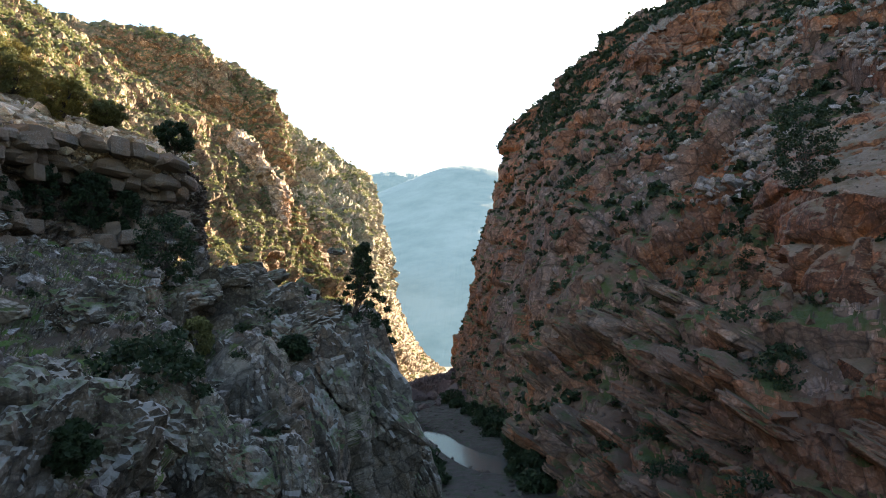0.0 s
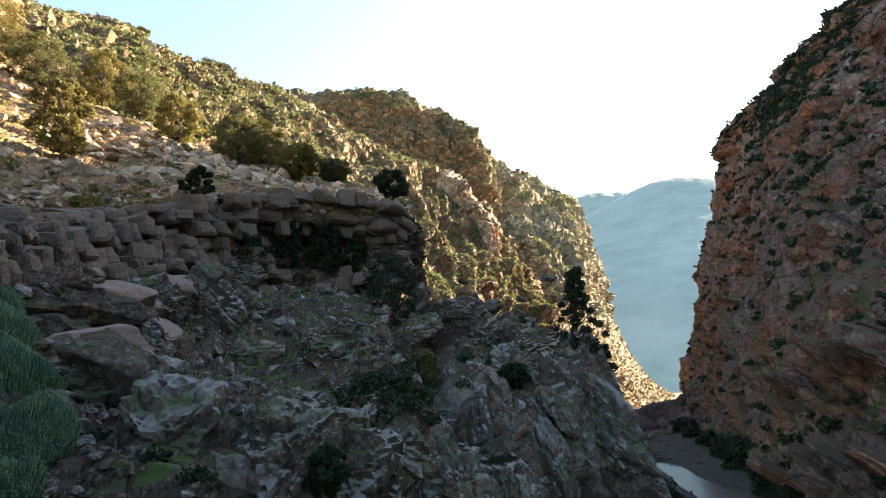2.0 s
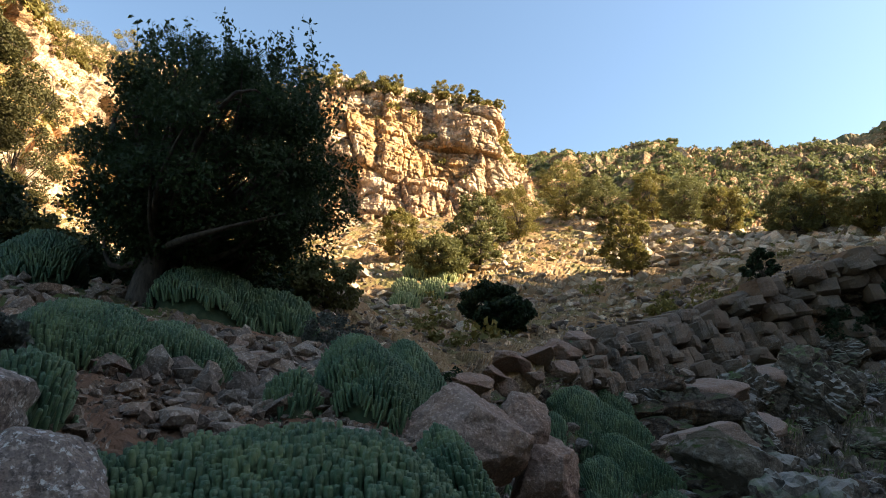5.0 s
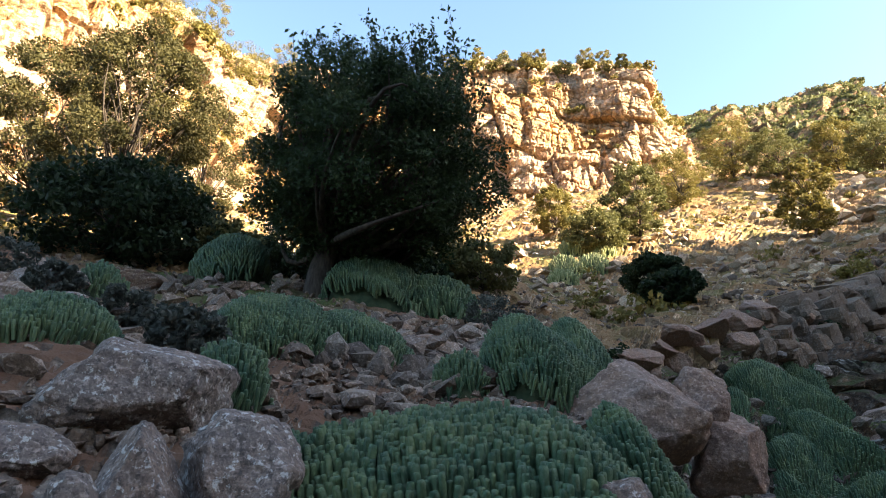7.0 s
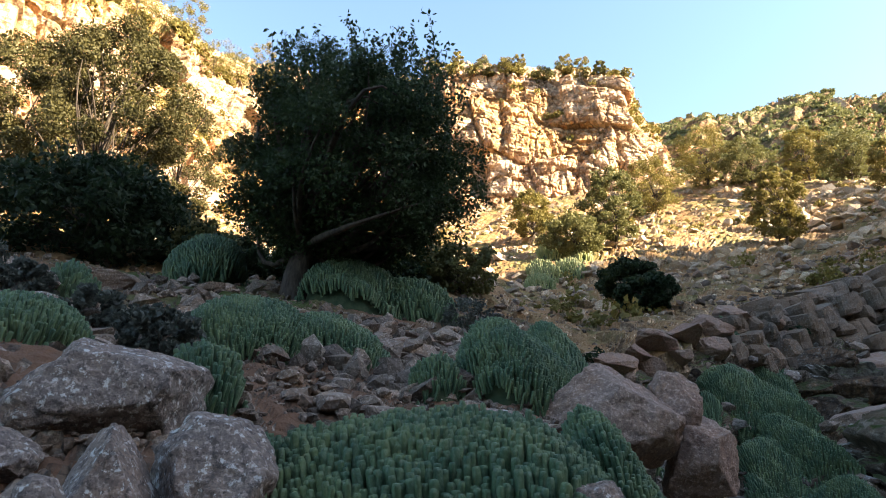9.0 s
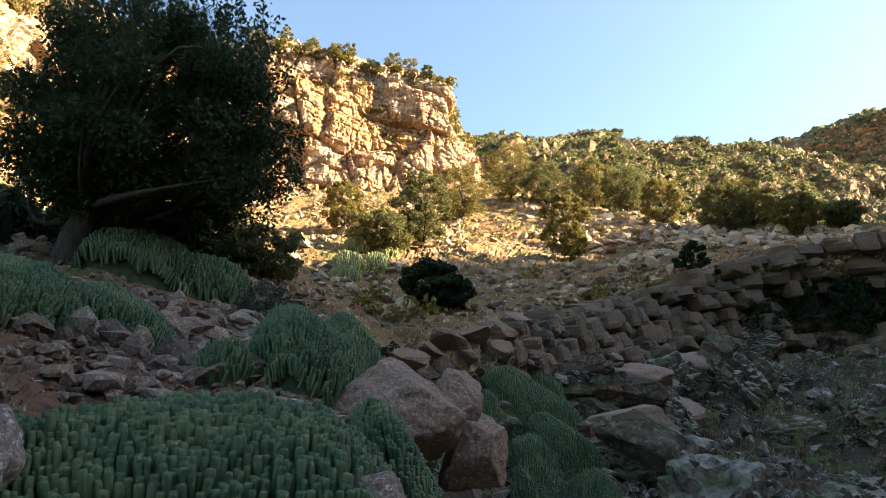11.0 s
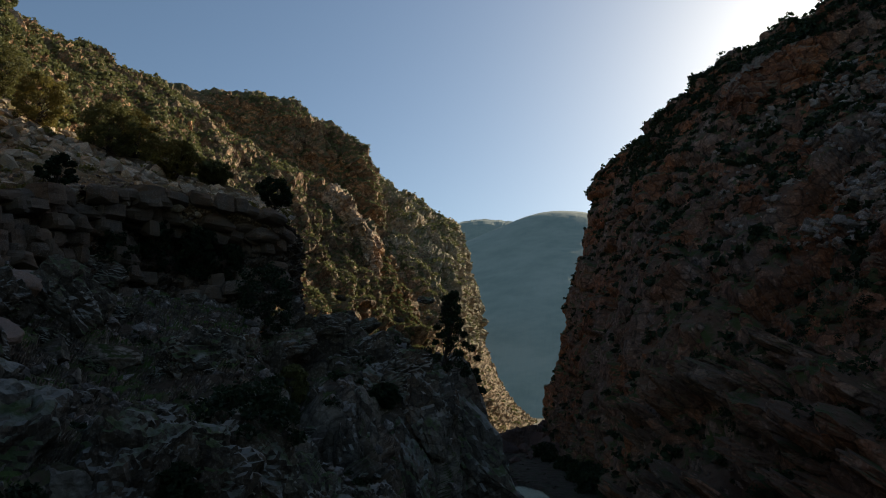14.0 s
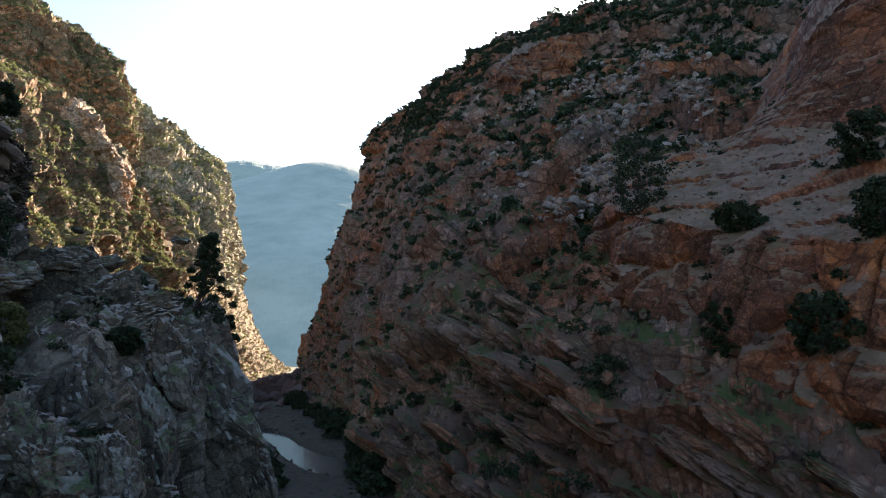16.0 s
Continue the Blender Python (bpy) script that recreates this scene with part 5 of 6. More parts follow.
tree_on(78.3, 16.0, 20.5, 7, 306, M_SHRUB, "thin twiggy bush at the edge of shade", leaves=3000, leaf=0.09, trunk=0.06, clusters=50, low=0.1, name="bush", loose=0.22)
SLOPE_TREES = [  # bearing, foot, top, width
    (64.2, 19.4, 26.2, 5.5, M_SHRUB), (67.8, 18.8, 22.4, 6, M_SHRUB), (55.7, 23.2, 28.0, 5, M_GOLD), (50.6, 17.5, 23.6, 4.5, M_GOLD),
    (52.4, 22.6, 26.4, 4.5, M_SHRUB), (47.8, 22.0, 26.0, 4, M_GOLD), (45.0, 21.3, 25.0, 4, M_SHRUB), (42.0, 19.7, 23.6, 4, M_GOLD),
    (37.0, 18.4, 22.6, 4.5, M_SHRUB), (35.0, 18.2, 22.3, 4, M_GOLD), (31.5, 17.7, 20.4, 3.5, M_GOLD), (28.5, 17.3, 19.2, 3, M_SHRUB),
    (63.6, 14.9, 18.0, 5.0, M_DARKLEAF), (60.5, 21.5, 26.5, 5, M_GOLD), (71.5, 20.8, 25.0, 4, M_GOLD), (62.0, 13.6, 16.5, 5, M_DARKLEAF)]
for k, (b, e, top, w, mat) in enumerate(SLOPE_TREES):
    tree_on(b, e, top, w, 320 + k, mat, "olive-green bushy tree on the stony slope" if mat is not M_GOLD else "golden-green bushy tree in low sun",
            leaves=11000, leaf=0.125, trunk=0.14, clusters=56, low=0.12, name="bushy_tree", loose=0.24)
tree_on(23.6, 14.9, 18.2, 3.2, 340, M_DARKLEAF, "small dark wind-bent tree on the ledge", leaves=5000, leaf=0.11, trunk=0.12, clusters=22, low=0.4, lean=(0.1, 0.0), name="ledge_tree")
tree_on(40.2, 15.2, 18.0, 2.6, 341, M_DARKLEAF, "small dark tree at the foot of the slope", leaves=4000, leaf=0.10, trunk=0.09, clusters=20, name="ledge_tree")
tree_on(8.5, 0.8, 9.4, 5.4, 342, M_DARKLEAF, "ragged dark pine on the edge of a crag", leaves=4600, leaf=0.13, trunk=0.2, clusters=46, low=0.12, lean=(0.14, 0.0), cone=1.0, name="pine", loose=0.17)
tree_on(6.3, -1.6, 3.0, 3.4, 343, M_DARKLEAF, "dark bushy pine below the crag's edge", leaves=1500, leaf=0.26, trunk=0.12, clusters=20, low=0.05, name="pine", loose=0.3)
for k, (b, e, top, w, mat, what) in enumerate([
        (23.5, 4.6, 11.2, 5, M_DARKLEAF, "dark slender bush before the ledge"), (36.0, 8.8, 13, 4, M_DARKLEAF, "dark bush growing in the ledge"), (32.6, 9.8, 14.2, 2.6, M_DARKLEAF, "dark bush growing in the ledge"), (29.2, 9.4, 13.8, 3.4, M_DARKLEAF, "dark bush hanging under the ledge"), (26.6, 9.0, 12.6, 2.4, M_DARKLEAF, "dark bush growing in the ledge"),
        (24.5, -5.0, 0.8, 9, M_DARKLEAF, "broad dark green bush in the hollow"), (20.8, -0.7, 2.6, 2.6, M_SHRUB, "small conical green bush on the crag"),
        (32.5, -6.5, -3.5, 3, M_DARKLEAF, "small dark bush on the crag"), (13.0, -1.0, 1.0, 2.4, M_DARKLEAF, "small dark bush in a gully"),
        (30.0, -9.0, -5.0, 4, M_DARKLEAF, "dark bush at the crag's foot")]):
    tree_on(b, e, top, w, 350 + k, mat, what, leaves=4200, leaf=0.12, trunk=0.07, clusters=46, low=0.02, name="bush", loose=0.28)
for k, (b, e, top, w) in enumerate([(-30.0, 11.8, 18.4, 5.5), (-47.0, 14.4, 18.4, 4), (-43.3, 0.4, 5.0, 5), (-47.8, 9.0, 13.4, 4.5), (-37.8, 10.0, 12.2, 3.6), (-36.0, -0.2, 4.6, 2.6)]):
    tree_on(b, e, top, w, 370 + k, M_DARKLEAF, "dark green bush clinging to the red cliff", ("cliff_red",), leaves=4200, leaf=0.24, trunk=0.1, clusters=46, low=0.0, name="cliff_bush", loose=0.26)

M_GREYLEAF = leaf_material("grey_green_leaves", (0.05, 0.06, 0.05), (0.11, 0.12, 0.10))
for k, (b, d, h, w) in enumerate([(104.0, 4.6, 0.4, 0.24), (109.5, 5.6, 0.34, 0.3), (106.0, 5.4, 0.3, 0.25), (114.5, 6.8, 0.4, 0.3), (118.5, 9.0, 0.6, 0.4), (78.0, 10.5, 0.6, 0.5)]):
    x, y, z = place(b, 0, d)
    tree((x, y, ground_at(x, y)), h, w, 380 + k, M_GREYLEAF, "small grey-green twiggy shrub among stones", leaves=2200, leaf=0.035, trunk=0.012, clusters=40, low=0.05, name="small_shrub", loose=0.22)
rng = np.random.default_rng(66)
for k, (b, e) in enumerate([(53.5, -2.2), (52.5, -3.0), (62.5, -1.5), (43.8, -0.5)]):
    p = on_land(b, e)
    ob = thing("dry_branch", p, "bare grey dead branch on the bank", "branch", "dead branches")
    for j in range(9):
        tip = np.array([rng.uniform(-0.7, 0.7), rng.uniform(-0.7, 0.7), rng.uniform(0.1, 0.55)])
        v, f = tubes([(bent((0, 0, 0), tip, rng, 0.25, 7), 0.012, 0.003)])
        part("twig", mesh_from("twig", v, f, M_TWIG), ob)

# ---------------- scrub on the mountains ----------------
def level(low, high):
    return lambda p, n: np.clip((n[:, 2] - low) / (high - low), 0, 1)


def both(*fs):
    return lambda p, n: np.prod([f(p, n) for f in fs], 0)


scrub("scrub_left", "mountain_left", 22000, (0.45, 1.25), 14, 0.46, M_FARLEAF, 401, both(level(-0.1, 0.4), patchy(30, 4, -0.9, 0.3)), "olive-green scrub on the sunlit mountain", rows=(0.05, 0.95))
scrub("scrub_ridge", "mountain_left", 13000, (0.6, 1.6), 14, 0.46, M_FARLEAF, 414, lambda p, n: (bearing_of(p) > 29) * 1.0, "dense olive-green scrub on the mountain's upper slopes", rows=(0.1, 0.95))
scrub("scrub_back", "mountain_back", 8000, (0.7, 1.7), 14, 0.46, M_FARLEAF, 412, both(level(-0.1, 0.4), patchy(40, 5, -1.0, 0.2)), "dark green scrub on the ridge behind", rows=(0.3, 0.97))
scrub("scrub_spur", "mountain_spur", 7000, (0.7, 1.8), 14, 0.46, M_FARLEAF, 402, both(level(0.0, 0.4), patchy(40, 5, -0.8, 0.3)), "hazy green scrub on a spur")
scrub("scrub_apron", "apron", 500, (0.6, 1.6), 18, 0.46, M_FARLEAF, 413, patchy(20, 5, -0.6, 0.3), "olive scrub on the rubble apron")
scrub("scrub_right", "mountain_right", 5200, (0.5, 2.0), 26, 0.4, M_DARKLEAF, 403, both(level(0.1, 0.6), patchy(26, 6, -0.9, 0.5), lambda p, n: (bearing_of(p) > -55) * (np.hypot(p[:, 0], p[:, 1]) > 105) * (0.35 + 0.65 * np.clip((p[:, 2] - 40) / 70, 0, 1))), "dark scrub on the shaded mountain")
scrub("scrub_top", "mountain_right", 3600, (0.7, 1.9), 24, 0.4, M_DARKLEAF, 415, both(patchy(30, 17, -1.0, 0.4), lambda p, n: (bearing_of(p) > -52) * (bearing_of(p) < -9) * 1.0), "dense dark scrub along the mountain's crest", rows=(0.72, 0.96))
scrub("scrub_foot", "mountain_right", 420, (0.5, 1.9), 120, 0.15, M_DARKLEAF, 411, both(level(0.1, 0.5), patchy(14, 16, -0.3, 0.4), lambda p, n: (bearing_of(p) > -50) * (np.hypot(p[:, 0], p[:, 1]) < 112) * (np.hypot(p[:, 0], p[:, 1]) > 58) * 1.0), "dark bushes low on the shaded mountain")
scrub("scrub_crest", "cliff_ochre", 170, (0.9, 2.0), 130, 0.2, M_GOLD, 404, lambda p, n: (np.abs(bearing_of(p) - 80) < 38) * 1.0, "golden shrubs along the cliff top", 0.0, (0.875, 0.93))
crest = SHEETS["cliff_ochre"][0][:, int(0.886 * 240)]
for k, b in enumerate([63.5, 65.2, 67.0, 69.2, 71.5, 73.0, 75.4, 78.0, 81.0, 84.5, 88.0, 98.0, 100.5, 102.5, 105.0, 107.5, 110.0]):
    p = crest[np.argmin(np.abs(bearing_of(crest) - b))]
    tree(Vector(p), (2.2 + (k * 37 % 10) * 0.22) * (2.2 if k > 10 else 1.15), (1.1 + (k * 53 % 10) * 0.09) * (1.6 if k > 10 else 1.0), 700 + k, M_GOLD if k % 3 else M_SHRUB, "small golden-green tree on the cliff top",
         leaves=4200, leaf=0.10, trunk=0.07, clusters=26, low=0.1, name="crest_tree", loose=0.3)
scrub("scrub_cliff", "cliff_ochre", 230, (0.4, 1.2), 80, 0.22, M_GOLD, 405, both(level(0.1, 0.6), lambda p, n: 0.25 + 0.75 * (bearing_of(p) > 97)), "shrubs rooted in cracks of the cliff")
scrub("scrub_slope", "hillside", 1000, (0.15, 0.7), 70, 0.22, M_GOLD, 406, both(patchy(9, 7), lambda p, n: (np.hypot(p[:, 0], p[:, 1]) > 22) * 1.0), "low yellow-green shrubs on the slope")
scrub("scrub_hollow", "bowl", 170, (0.12, 0.4), 80, 0.22, M_DARKLEAF, 407, patchy(4, 8), "small dark tufts in the hollow")
scrub("scrub_crag", "crag", 110, (0.2, 0.8), 80, 0.22, M_DARKLEAF, 408, both(level(0.25, 0.6), patchy(6, 9)), "dark shrubs in gullies of the crag")
scrub("scrub_terrace", "cliff_red", 170, (0.3, 1.0), 70, 0.26, M_DARKLEAF, 409, both(level(0.2, 0.6), lambda p, n: (bearing_of(p) > -55) * 1.0), "dark shrubs on the red cliff's ledges")
for k, (b, d, r) in enumerate([(2.4, 112, 4.0), (3.4, 124, 4.2), (3.6, 138, 4), (4.4, 150, 4), (1.6, 106, 3), (4.0, 168, 3.4), (-4.4, 160, 4), (-6.6, 150, 4), (-3.4, 182, 4), (-8.2, 136, 4), (-2.2, 205, 3.6), (-0.6, 246, 4.5), (-0.9, 230, 3), (-9.4, 122, 4), (-5.2, 172, 3.4), (-7.4, 160, 3.6), (-10.2, 112, 3.6), (-4.2, 196, 3.2), (5.4, 134, 3.6), (4.9, 180, 3), (-3.0, 222, 3), (-6.9, 112, 2.8), (-6.4, 127, 3), (-7.7, 102, 2.6), (-5.7, 144, 3), (-7.2, 118, 3)]):
    x, y, z = place(b, 0, d)
    tree((x, y, FLOOR + 0.1), r * 1.15, r, 430 + k, M_DARKLEAF, "dark bank of bushes beside the river", leaves=1500, leaf=0.5, clusters=24, low=0.05, name="river_bush", loose=0.34)

# ---------------- stones ----------------
for name, sheet, count, size, keep, mat, label in [
        ("stones_slope", "hillside", 7000, (0.10, 0.95), both(patchy(7, 21, -0.5, 0.3), lambda p, n: (bearing_of(p) < 125) * 1.0), M_PALE, "pale flat stones strewn over the slope"),
        ("stones_upper", "hillside", 3000, (0.14, 0.95), both(patchy(6, 37, -0.6, 0.2), lambda p, n: (bearing_of(p) > 60) * (bearing_of(p) < 112) * (np.hypot(p[:, 0], p[:, 1]) > 28) * 1.0), M_PALE, "pale rubble below the cliff"),
        ("stones_foot", "hillside", 2600, (0.10, 0.65), both(patchy(5, 35, -0.6, 0.2), lambda p, n: (bearing_of(p) < 100) * (np.hypot(p[:, 0], p[:, 1]) < 46) * 1.0), M_STONE, "flat stones at the foot of the slope"),
        ("slabs_slope", "hillside", 700, (0.4, 1.5), both(lambda p, n: (bearing_of(p) < 52) * (bearing_of(p) > 33) * (np.hypot(p[:, 0], p[:, 1]) > 52) * (np.hypot(p[:, 0], p[:, 1]) < 74) * 1.0, patchy(6, 27, -0.3, 0.3)), M_PALE, "broad pale slabs along the slope's brow"),
        ("stones_hollow", "bowl", 5200, (0.07, 0.6), patchy(4, 22, -0.5, 0.4), M_SCREE, "grey stones strewn in the hollow"),
        ("stones_near", "ground_near", 11000, (0.025, 0.11), both(patchy(1.2, 23, -0.6, 0.3), lambda p, n: (bearing_of(p) > 40) * (np.hypot(p[:, 0], p[:, 1]) > 1.5) * 1.0), M_STONE, "reddish rubble on the soil"),
        ("stones_crag", "crag", 1500, (0.1, 0.7), level(0.3, 0.8), M_SCREE, "grey stones lodged on the crag"),
        ("stones_mountain", "mountain_right", 3600, (0.3, 1.9), both(level(0.3, 0.7), lambda p, n: (bearing_of(p) > -55) * (p[:, 2] < 60) * 1.0), M_RIGHT, "grey blocks on the shaded mountain"),
        ("stones_scree", "mountain_right", 4200, (0.4, 1.9), both(patchy(12, 31, -0.1, 0.3), lambda p, n: (bearing_of(p) > -36) * (bearing_of(p) < -16) * (p[:, 2] > 25) * (p[:, 2] < 88) * (0.15 + 0.85 * (bearing_of(p) < -22))), M_SCREE, "pale grey scree on the shaded mountain"),
        ("stones_plates", "ground_near", 3400, (0.05, 0.3), both(patchy(2.5, 33, -0.5, 0.3), lambda p, n: (bearing_of(p) > 74) * (bearing_of(p) < 126) * (np.hypot(p[:, 0], p[:, 1]) > 5) * 1.0), M_STONE, "brown flat stones of the scree"),
        ("stones_bank", "bowl", 1500, (0.12, 0.6), lambda p, n: (bearing_of(p) > 43) * (np.hypot(p[:, 0], p[:, 1]) > 9) * 1.0, M_STONE, "brown stones on the steep bank"),
        ("stones_terrace", "cliff_red", 1500, (0.12, 0.6), both(level(0.5, 0.8), lambda p, n: (bearing_of(p) > -55) * 1.0), M_STONE, "pale stones on the terrace"),
        ("stones_cliff", "cliff_ochre", 300, (0.2, 0.8), level(0.4, 0.8), M_CLIFF, "loose blocks on cliff ledges")]:
    at, sz = strewn(sheet, count, size, keep, 500 + count, {"bowl": 26, "hillside": 45}.get(sheet, 0.0))
    stones(name, at, sz, mat, 600 + count, label, (0.3, 0.75) if mat is M_PALE else (0.4, 0.8))
rng = np.random.default_rng(77)
at = np.stack([rng.uniform(-30, 25, 1200), rng.uniform(80, 330, 1200), np.full(1200, FLOOR + 0.45)], 1)
wet = np.min([np.hypot(at[:, 0] - x0, at[:, 1] - y0) - 1.15 * w0 for x0, y0, w0 in path[::3]], 0)
at = at[wet > 0]
stones("cobbles", at, rng.uniform(0.2, 1.0, len(at)), M_BED, 78, "cobbles in the river bed")

# ---------------- loose stones close by, one by one ----------------
rng = np.random.default_rng(88)
shapes = [mesh_from("stone", chip(ICO_V, rng, 14, 0.4, 0.8) * (1.15, 0.85, 0.5), ICO_F, M_STONE, False) for _ in range(10)]
near = bpy.data.objects["ground_near"]
count = 0
while count < 260:
    b, d = rng.uniform(56, 120), rng.uniform(2.4, 9.0)
    x, y, _ = place(b, 0, d)
    s = 0.045 * (4.2 ** rng.uniform(0, 1) ** 1.5) * (0.6 + d / 9)
    ob = part("stone", shapes[count % 10], near)
    ob.matrix_world = Matrix.Translation((x, y, ground_at(x, y) + s * 0.2)) @ pose(0, 0, 0, rng.uniform(-20, 20), rng.uniform(-20, 20), rng.uniform(0, 360)) @ Matrix.Diagonal((s, s, s, 1))
    count += 1

# ---------------- slabs and blocks of the crag, the hollow and the shaded mountain ----------------
bm = bmesh.new()
bmesh.ops.create_icosphere(bm, subdivisions=4, radius=1)
ICO4_V = np.array([v.co for v in bm.verts])
ICO4_F = np.array([[v.index for v in f.verts] for f in bm.faces])
bm.free()


def slab_shapes(mat, count, seed, rough=0.05, cuts=10, ball=(ICO4_V, ICO4_F), tall=0.45):
    """Chipped, cracked blocks with flat faces, of unit half size."""
    rng = np.random.default_rng(seed)
    out = []
    for k in range(count):
        v = ball[0] / ((np.abs(ball[0]) ** 5).sum(1) ** 0.2)[:, None]
        for d in unit_vectors(cuts, rng):
            v = v - np.maximum(v @ d - rng.uniform(0.72, 1.05), 0)[:, None] * d
        q = v + seed + 3.1 * k
        a, ea = masonry(q, 0.5, tall, seed + k, 20 * k, (0.2, 0.1), 0.3)
        b, eb = masonry(q, 0.2, tall * 0.5, seed + k + 40, 20 * k + 30, (0.25, 0.1), 0.3)
        v = v * (1 + rough * fractal(q, 0.5, 4, seed + k) + rough * 0.75 * (a - 1.5 * (1 - ea)) + rough * 0.3 * (b - 1.2 * (1 - eb)))[:, None]
        out.append(mesh_from("slab", v, ball[1], mat, False))
    return out


def embed(mesh, parent, at, half, bearing, roll=0.0, pitch=0.0, name="slab"):
    """A block set into the land: half sizes across, along and up the line of sight, leaning by roll and pitch."""
    ob = part(name, mesh, parent)
    ob.matrix_world = Matrix.Translation(at) @ pose(0, 0, 0, 0, 0, bearing) @ pose(0, 0, 0, 0, roll, 0) @ pose(0, 0, 0, pitch, 0, 0) @ Matrix.Diagonal((*half, 1))
    return ob


crag, bowl, wall = (bpy.data.objects[k] for k in ("crag", "bowl", "mountain_right"))
rng = np.random.default_rng(91)
shapes = slab_shapes(M_CRAG, 12, 930, 0.10, 10, (ICO5_V, ICO5_F), 0.9)
for k, (b, e, w, h, lean) in enumerate([  # bearing, rise, half width, half height, lean
    (16.5, -5.5, 1.95, 4.73, 5), (6.5, -5.1, 2.82, 7.51, 17), (9.1, -1.2, 1.97, 3.50, 14), (10.9, -8.2, 1.93, 4.83, 10), (2.6, -10.2, 1.52, 4.57, 20),
    (13.0, -0.2, 1.61, 2.42, 8), (14.7, 2.7, 2.22, 1.69, 12), (11.1, 1.9, 2.19, 1.58, 18), (17.8, 5.5, 2.01, 1.05, 14), (15.5, 5.7, 1.93, 0.67, 12),
    (8.2, 1.2, 1.61, 1.89, 20), (4.3, -7.7, 2.06, 3.92, 22), (21.2, -8.1, 1.97, 2.36, 0), (24.6, -6.2, 1.42, 1.65, -6), (27.9, 3.0, 1.58, 1.33, 0),
    (21.3, 4.0, 1.40, 1.25, 0), (29.7, 2.1, 0.73, 0.87, 0), (23.4, 3.1, 0.86, 1.01, 0), (32.3, -8.0, 0.87, 1.35, -8), (30.0, -5.8, 1.01, 0.84, -10),
    (27.6, -8.4, 1.31, 1.31, -14), (31.9, -3.2, 0.91, 0.82, -8), (19.2, -3.3, 0.87, 0.53, 0), (17.7, -10.2, 1.44, 1.73, 4), (13.2, -11.2, 1.25, 2.21, 8),
    (39.2, 6.4, 1.84, 1.84, -28), (43.2, 6.2, 1.44, 1.44, -30), (44.6, 3.3, 1.44, 1.31, -25), (45.5, 0.0, 1.44, 0.87, -8), (41.7, -4.8, 1.05, 1.58, -10),
    (49.3, 6.2, 1.10, 0.74, -15), (36.7, 9.0, 2.00, 1.16, -10), (34.8, 6.0, 0.89, 0.42, 0), (21.5, 4.0, 1.75, 1.05, 8), (28.9, 2.9, 1.58, 1.42, 0),
    (30.4, 1.9, 0.65, 0.83, 0), (24.9, 3.2, 0.97, 1.30, 0), (33.2, -6.9, 1.26, 1.26, -14), (29.3, -5.6, 1.14, 1.25, 0), (38.8, 3.7, 0.79, 0.47, -20),
    (35.8, 2.1, 0.64, 0.39, -10)]):
    p = on_land(b, e, ("bowl", "crag", "ledge"))
    deep = min(w, h) * 0.9 + 0.3
    away = Vector((p.x, p.y, 0)).normalized()
    embed(shapes[k % 12], crag if b < 24 else bowl, p + away * deep * 0.5, (w * 1.06, deep, h * 0.96), b + rng.uniform(-14, 14), -lean, -18 if h > w else -24)
shapes = slab_shapes(M_CRAG, 8, 960, 0.10, 12)
for k in range(230):
    b, e = rng.uniform(6, 55), rng.uniform(-17, 8.5)
    p = on_land(b, e, ("bowl", "crag", "ledge"))
    d = math.hypot(p.x, p.y)
    w = d * 0.0016 * 6.0 ** rng.uniform(0, 1) ** 1.6
    embed(shapes[k % 8], bowl if b > 24 else crag, p, (w * rng.uniform(1.0, 1.9), w * rng.uniform(0.8, 1.3), w * rng.uniform(0.5, 0.9)), rng.uniform(0, 360), rng.uniform(-15, 15), rng.uniform(-15, 15), "rock")
shapes = slab_shapes(M_RIGHT, 10, 990, 0.08, 9)
for k in range(120):
    b, e = rng.uniform(-50, -8), rng.uniform(-21, 4)
    p = on_land(b, e, ("mountain_right", "cliff_red"))
    d = math.hypot(p.x, p.y)
    if e > -1.6 - 0.45 * (-28 - b) and b < -27 or d > 170:
        continue
    w = d * rng.uniform(0.025, 0.075)
    embed(shapes[k % 10], wall, p + Vector((p.x, p.y, 0)).normalized() * w * 0.12, (w, w * 0.45, w * rng.uniform(0.16, 0.34)), b + rng.uniform(-12, 12), 31 + rng.uniform(-7, 7), rng.uniform(-10, 10))

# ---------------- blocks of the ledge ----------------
# Block base darkened with the ledge's shade.
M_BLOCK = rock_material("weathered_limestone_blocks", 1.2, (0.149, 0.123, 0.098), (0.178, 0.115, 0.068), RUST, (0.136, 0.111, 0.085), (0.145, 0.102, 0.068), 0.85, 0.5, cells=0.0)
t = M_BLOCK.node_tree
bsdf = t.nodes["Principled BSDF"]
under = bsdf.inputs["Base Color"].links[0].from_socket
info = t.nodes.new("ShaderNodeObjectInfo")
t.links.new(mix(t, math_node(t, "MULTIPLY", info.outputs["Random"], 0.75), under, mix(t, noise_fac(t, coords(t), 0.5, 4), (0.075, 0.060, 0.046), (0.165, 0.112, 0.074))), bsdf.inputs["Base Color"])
bm = bmesh.new()
bmesh.ops.create_cube(bm, size=2)
bmesh.ops.subdivide_edges(bm, edges=bm.edges[:], cuts=3, use_grid_fill=True)
bmesh.ops.triangulate(bm, faces=bm.faces[:])
box_v, box_f = np.array([v.co for v in bm.verts]), np.array([[v.index for v in f.verts] for f in bm.faces])
bm.free()
shapes = []
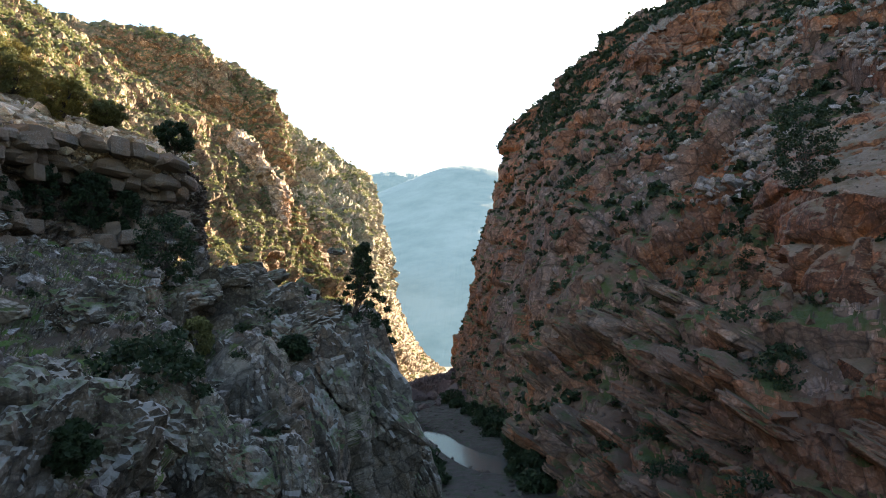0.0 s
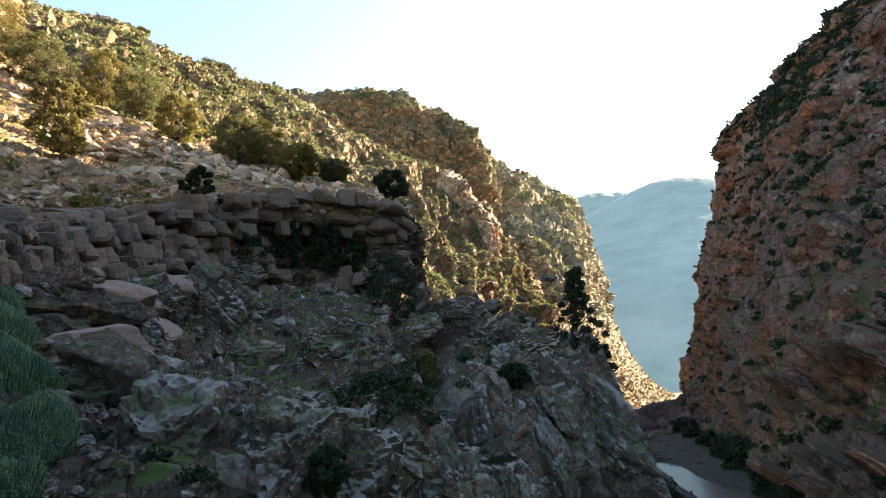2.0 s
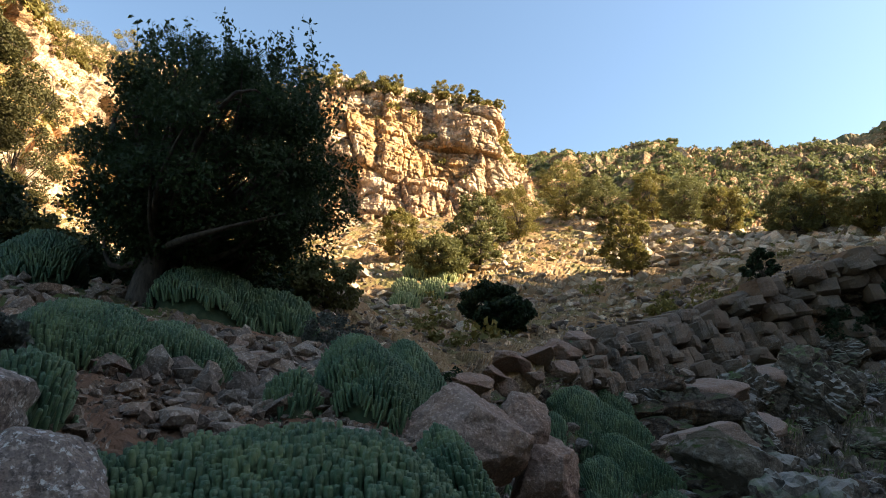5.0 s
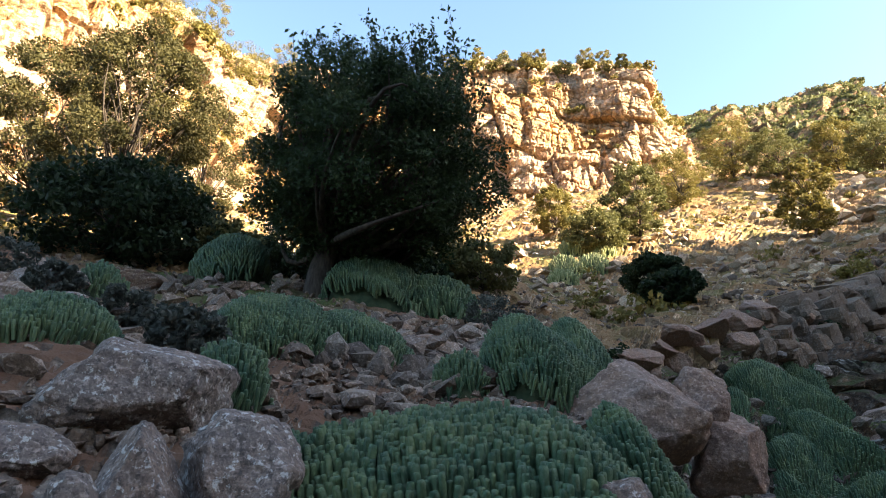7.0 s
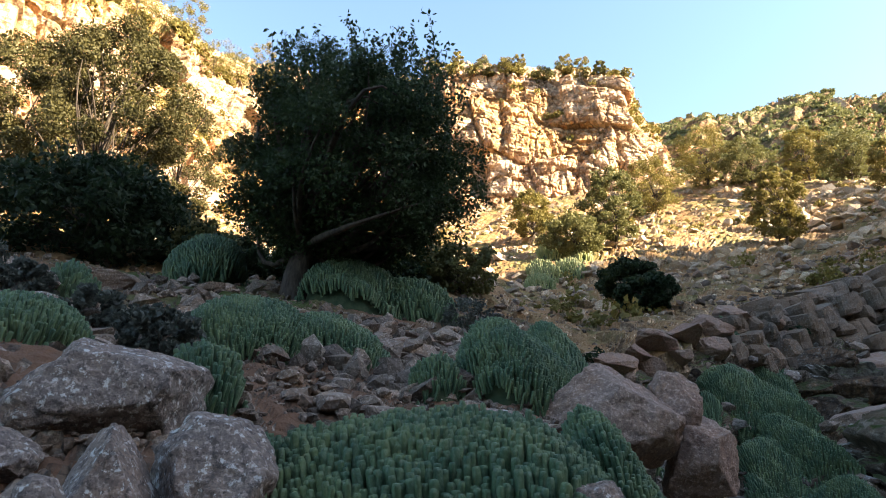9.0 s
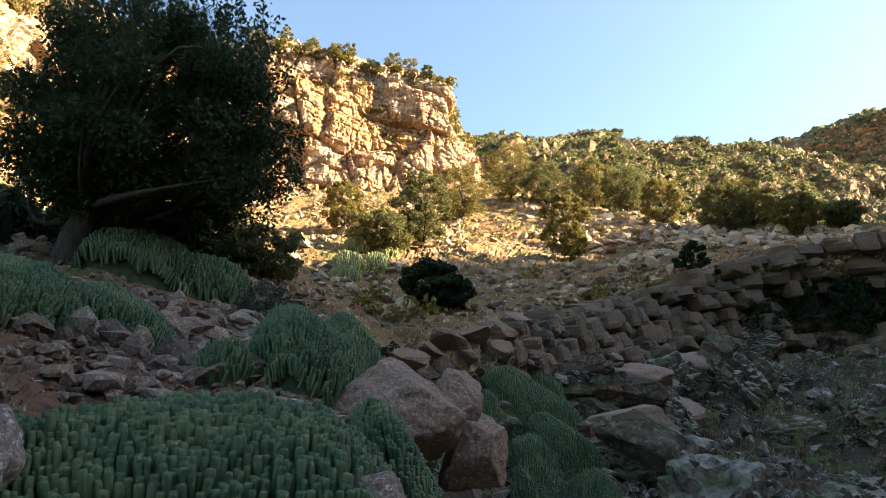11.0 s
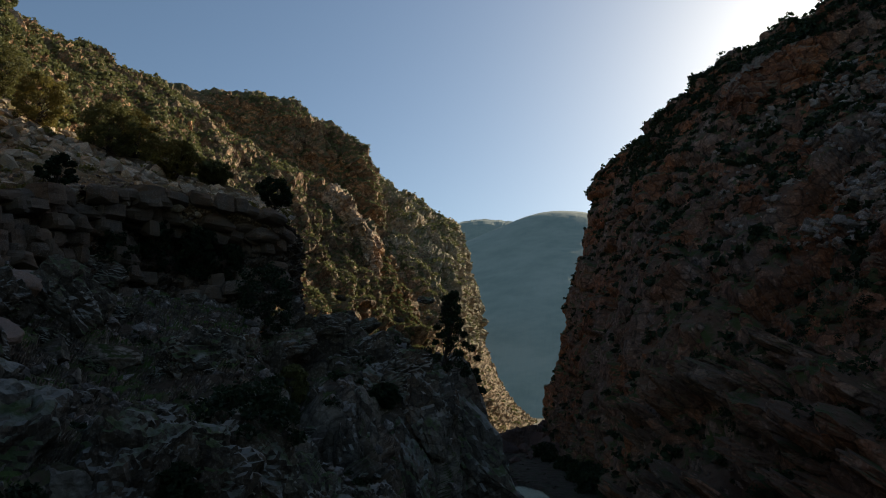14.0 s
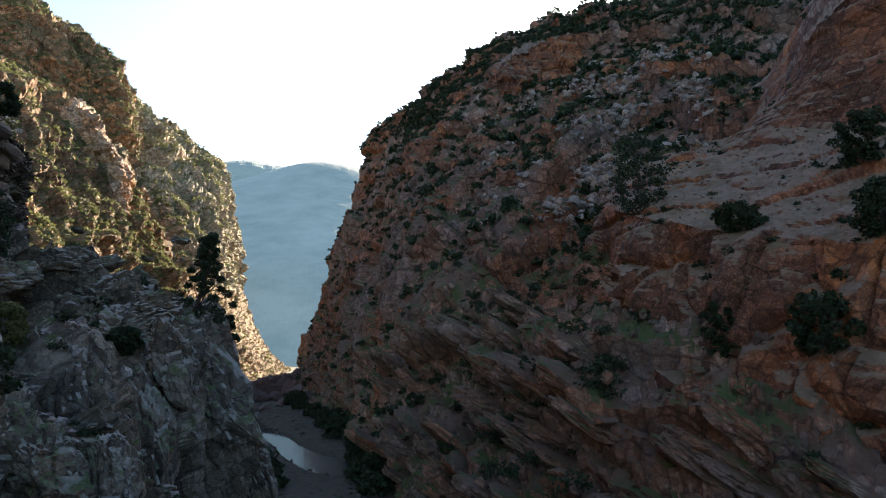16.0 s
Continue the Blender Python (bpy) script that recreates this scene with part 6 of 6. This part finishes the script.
for k in range(12):
    v = box_v / ((np.abs(box_v) ** 9).sum(1) ** (1 / 9))[:, None]
    for d in unit_vectors(5, rng):
        v = v - np.maximum(v @ d - rng.uniform(0.8, 1.1), 0)[:, None] * d
    v = v * (1 + 0.08 * fractal(v + k * 5.1, 0.9, 4, 900 + k))[:, None]
    v[:, 2] += v[:, 0] * rng.uniform(-0.2, 0.2)
    v[:, 0] += v[:, 2] * rng.uniform(-0.15, 0.15)
    shapes.append(mesh_from("stone_block", v, box_f, M_BLOCK, False))
ledge = bpy.data.objects["ledge"]
g, n = SHEETS["ledge"]
nu, nv = g.shape[:2]
for course in range(7):
    level_at = 0.94 - course * 0.145
    u, v = 4.0, int(level_at * (nv - 1))
    while u < nu * 0.8:
        i = int(u)
        p, q = g[i, v], g[min(i + 3, nu - 1), v]
        step = np.linalg.norm((q - p)[:2]) / 3 + 1e-3
        d = math.hypot(p[0], p[1])
        turn = math.degrees(math.atan2(-p[0], p[1]))
        tall = np.linalg.norm(g[i, -1] - g[i, 0]) * 0.15
        w = tall * (rng.uniform(0.9, 2.2) if course < 2 else rng.uniform(0.6, 1.7))
        deep_recess = 23 < turn < 38 and course > 1
        if d > 21 and rng.uniform() < (0.5 if deep_recess else 0.97 - 0.04 * course):
            h = tall * rng.uniform(0.7, 1.12)
            ob = part("stone_block", shapes[rng.integers(12)], ledge)
            a, b = g[max(i - 30, 0), v], g[min(i + 30, nu - 1), v]
            along = math.degrees(math.atan2(b[1] - a[1], b[0] - a[0]))
            out = 1 - (rng.uniform(-0.35, 0.35) + (0.45 if course < 1 and turn < 40 else 0.0)) / d
            ob.matrix_world = Matrix.Translation((p[0] * out, p[1] * out, p[2] + rng.uniform(-0.1, 0.1))) @ pose(0, 0, 0, rng.uniform(-7, 7), -0.8 * math.degrees(math.atan2(b[2] - a[2], math.hypot(b[0] - a[0], b[1] - a[1]))) + rng.uniform(-4, 4), along + rng.uniform(-14, 14)) @ Matrix.Diagonal((w * 0.53, max(w * 0.5, 0.7), h * 0.53, 1))
        u += w / step
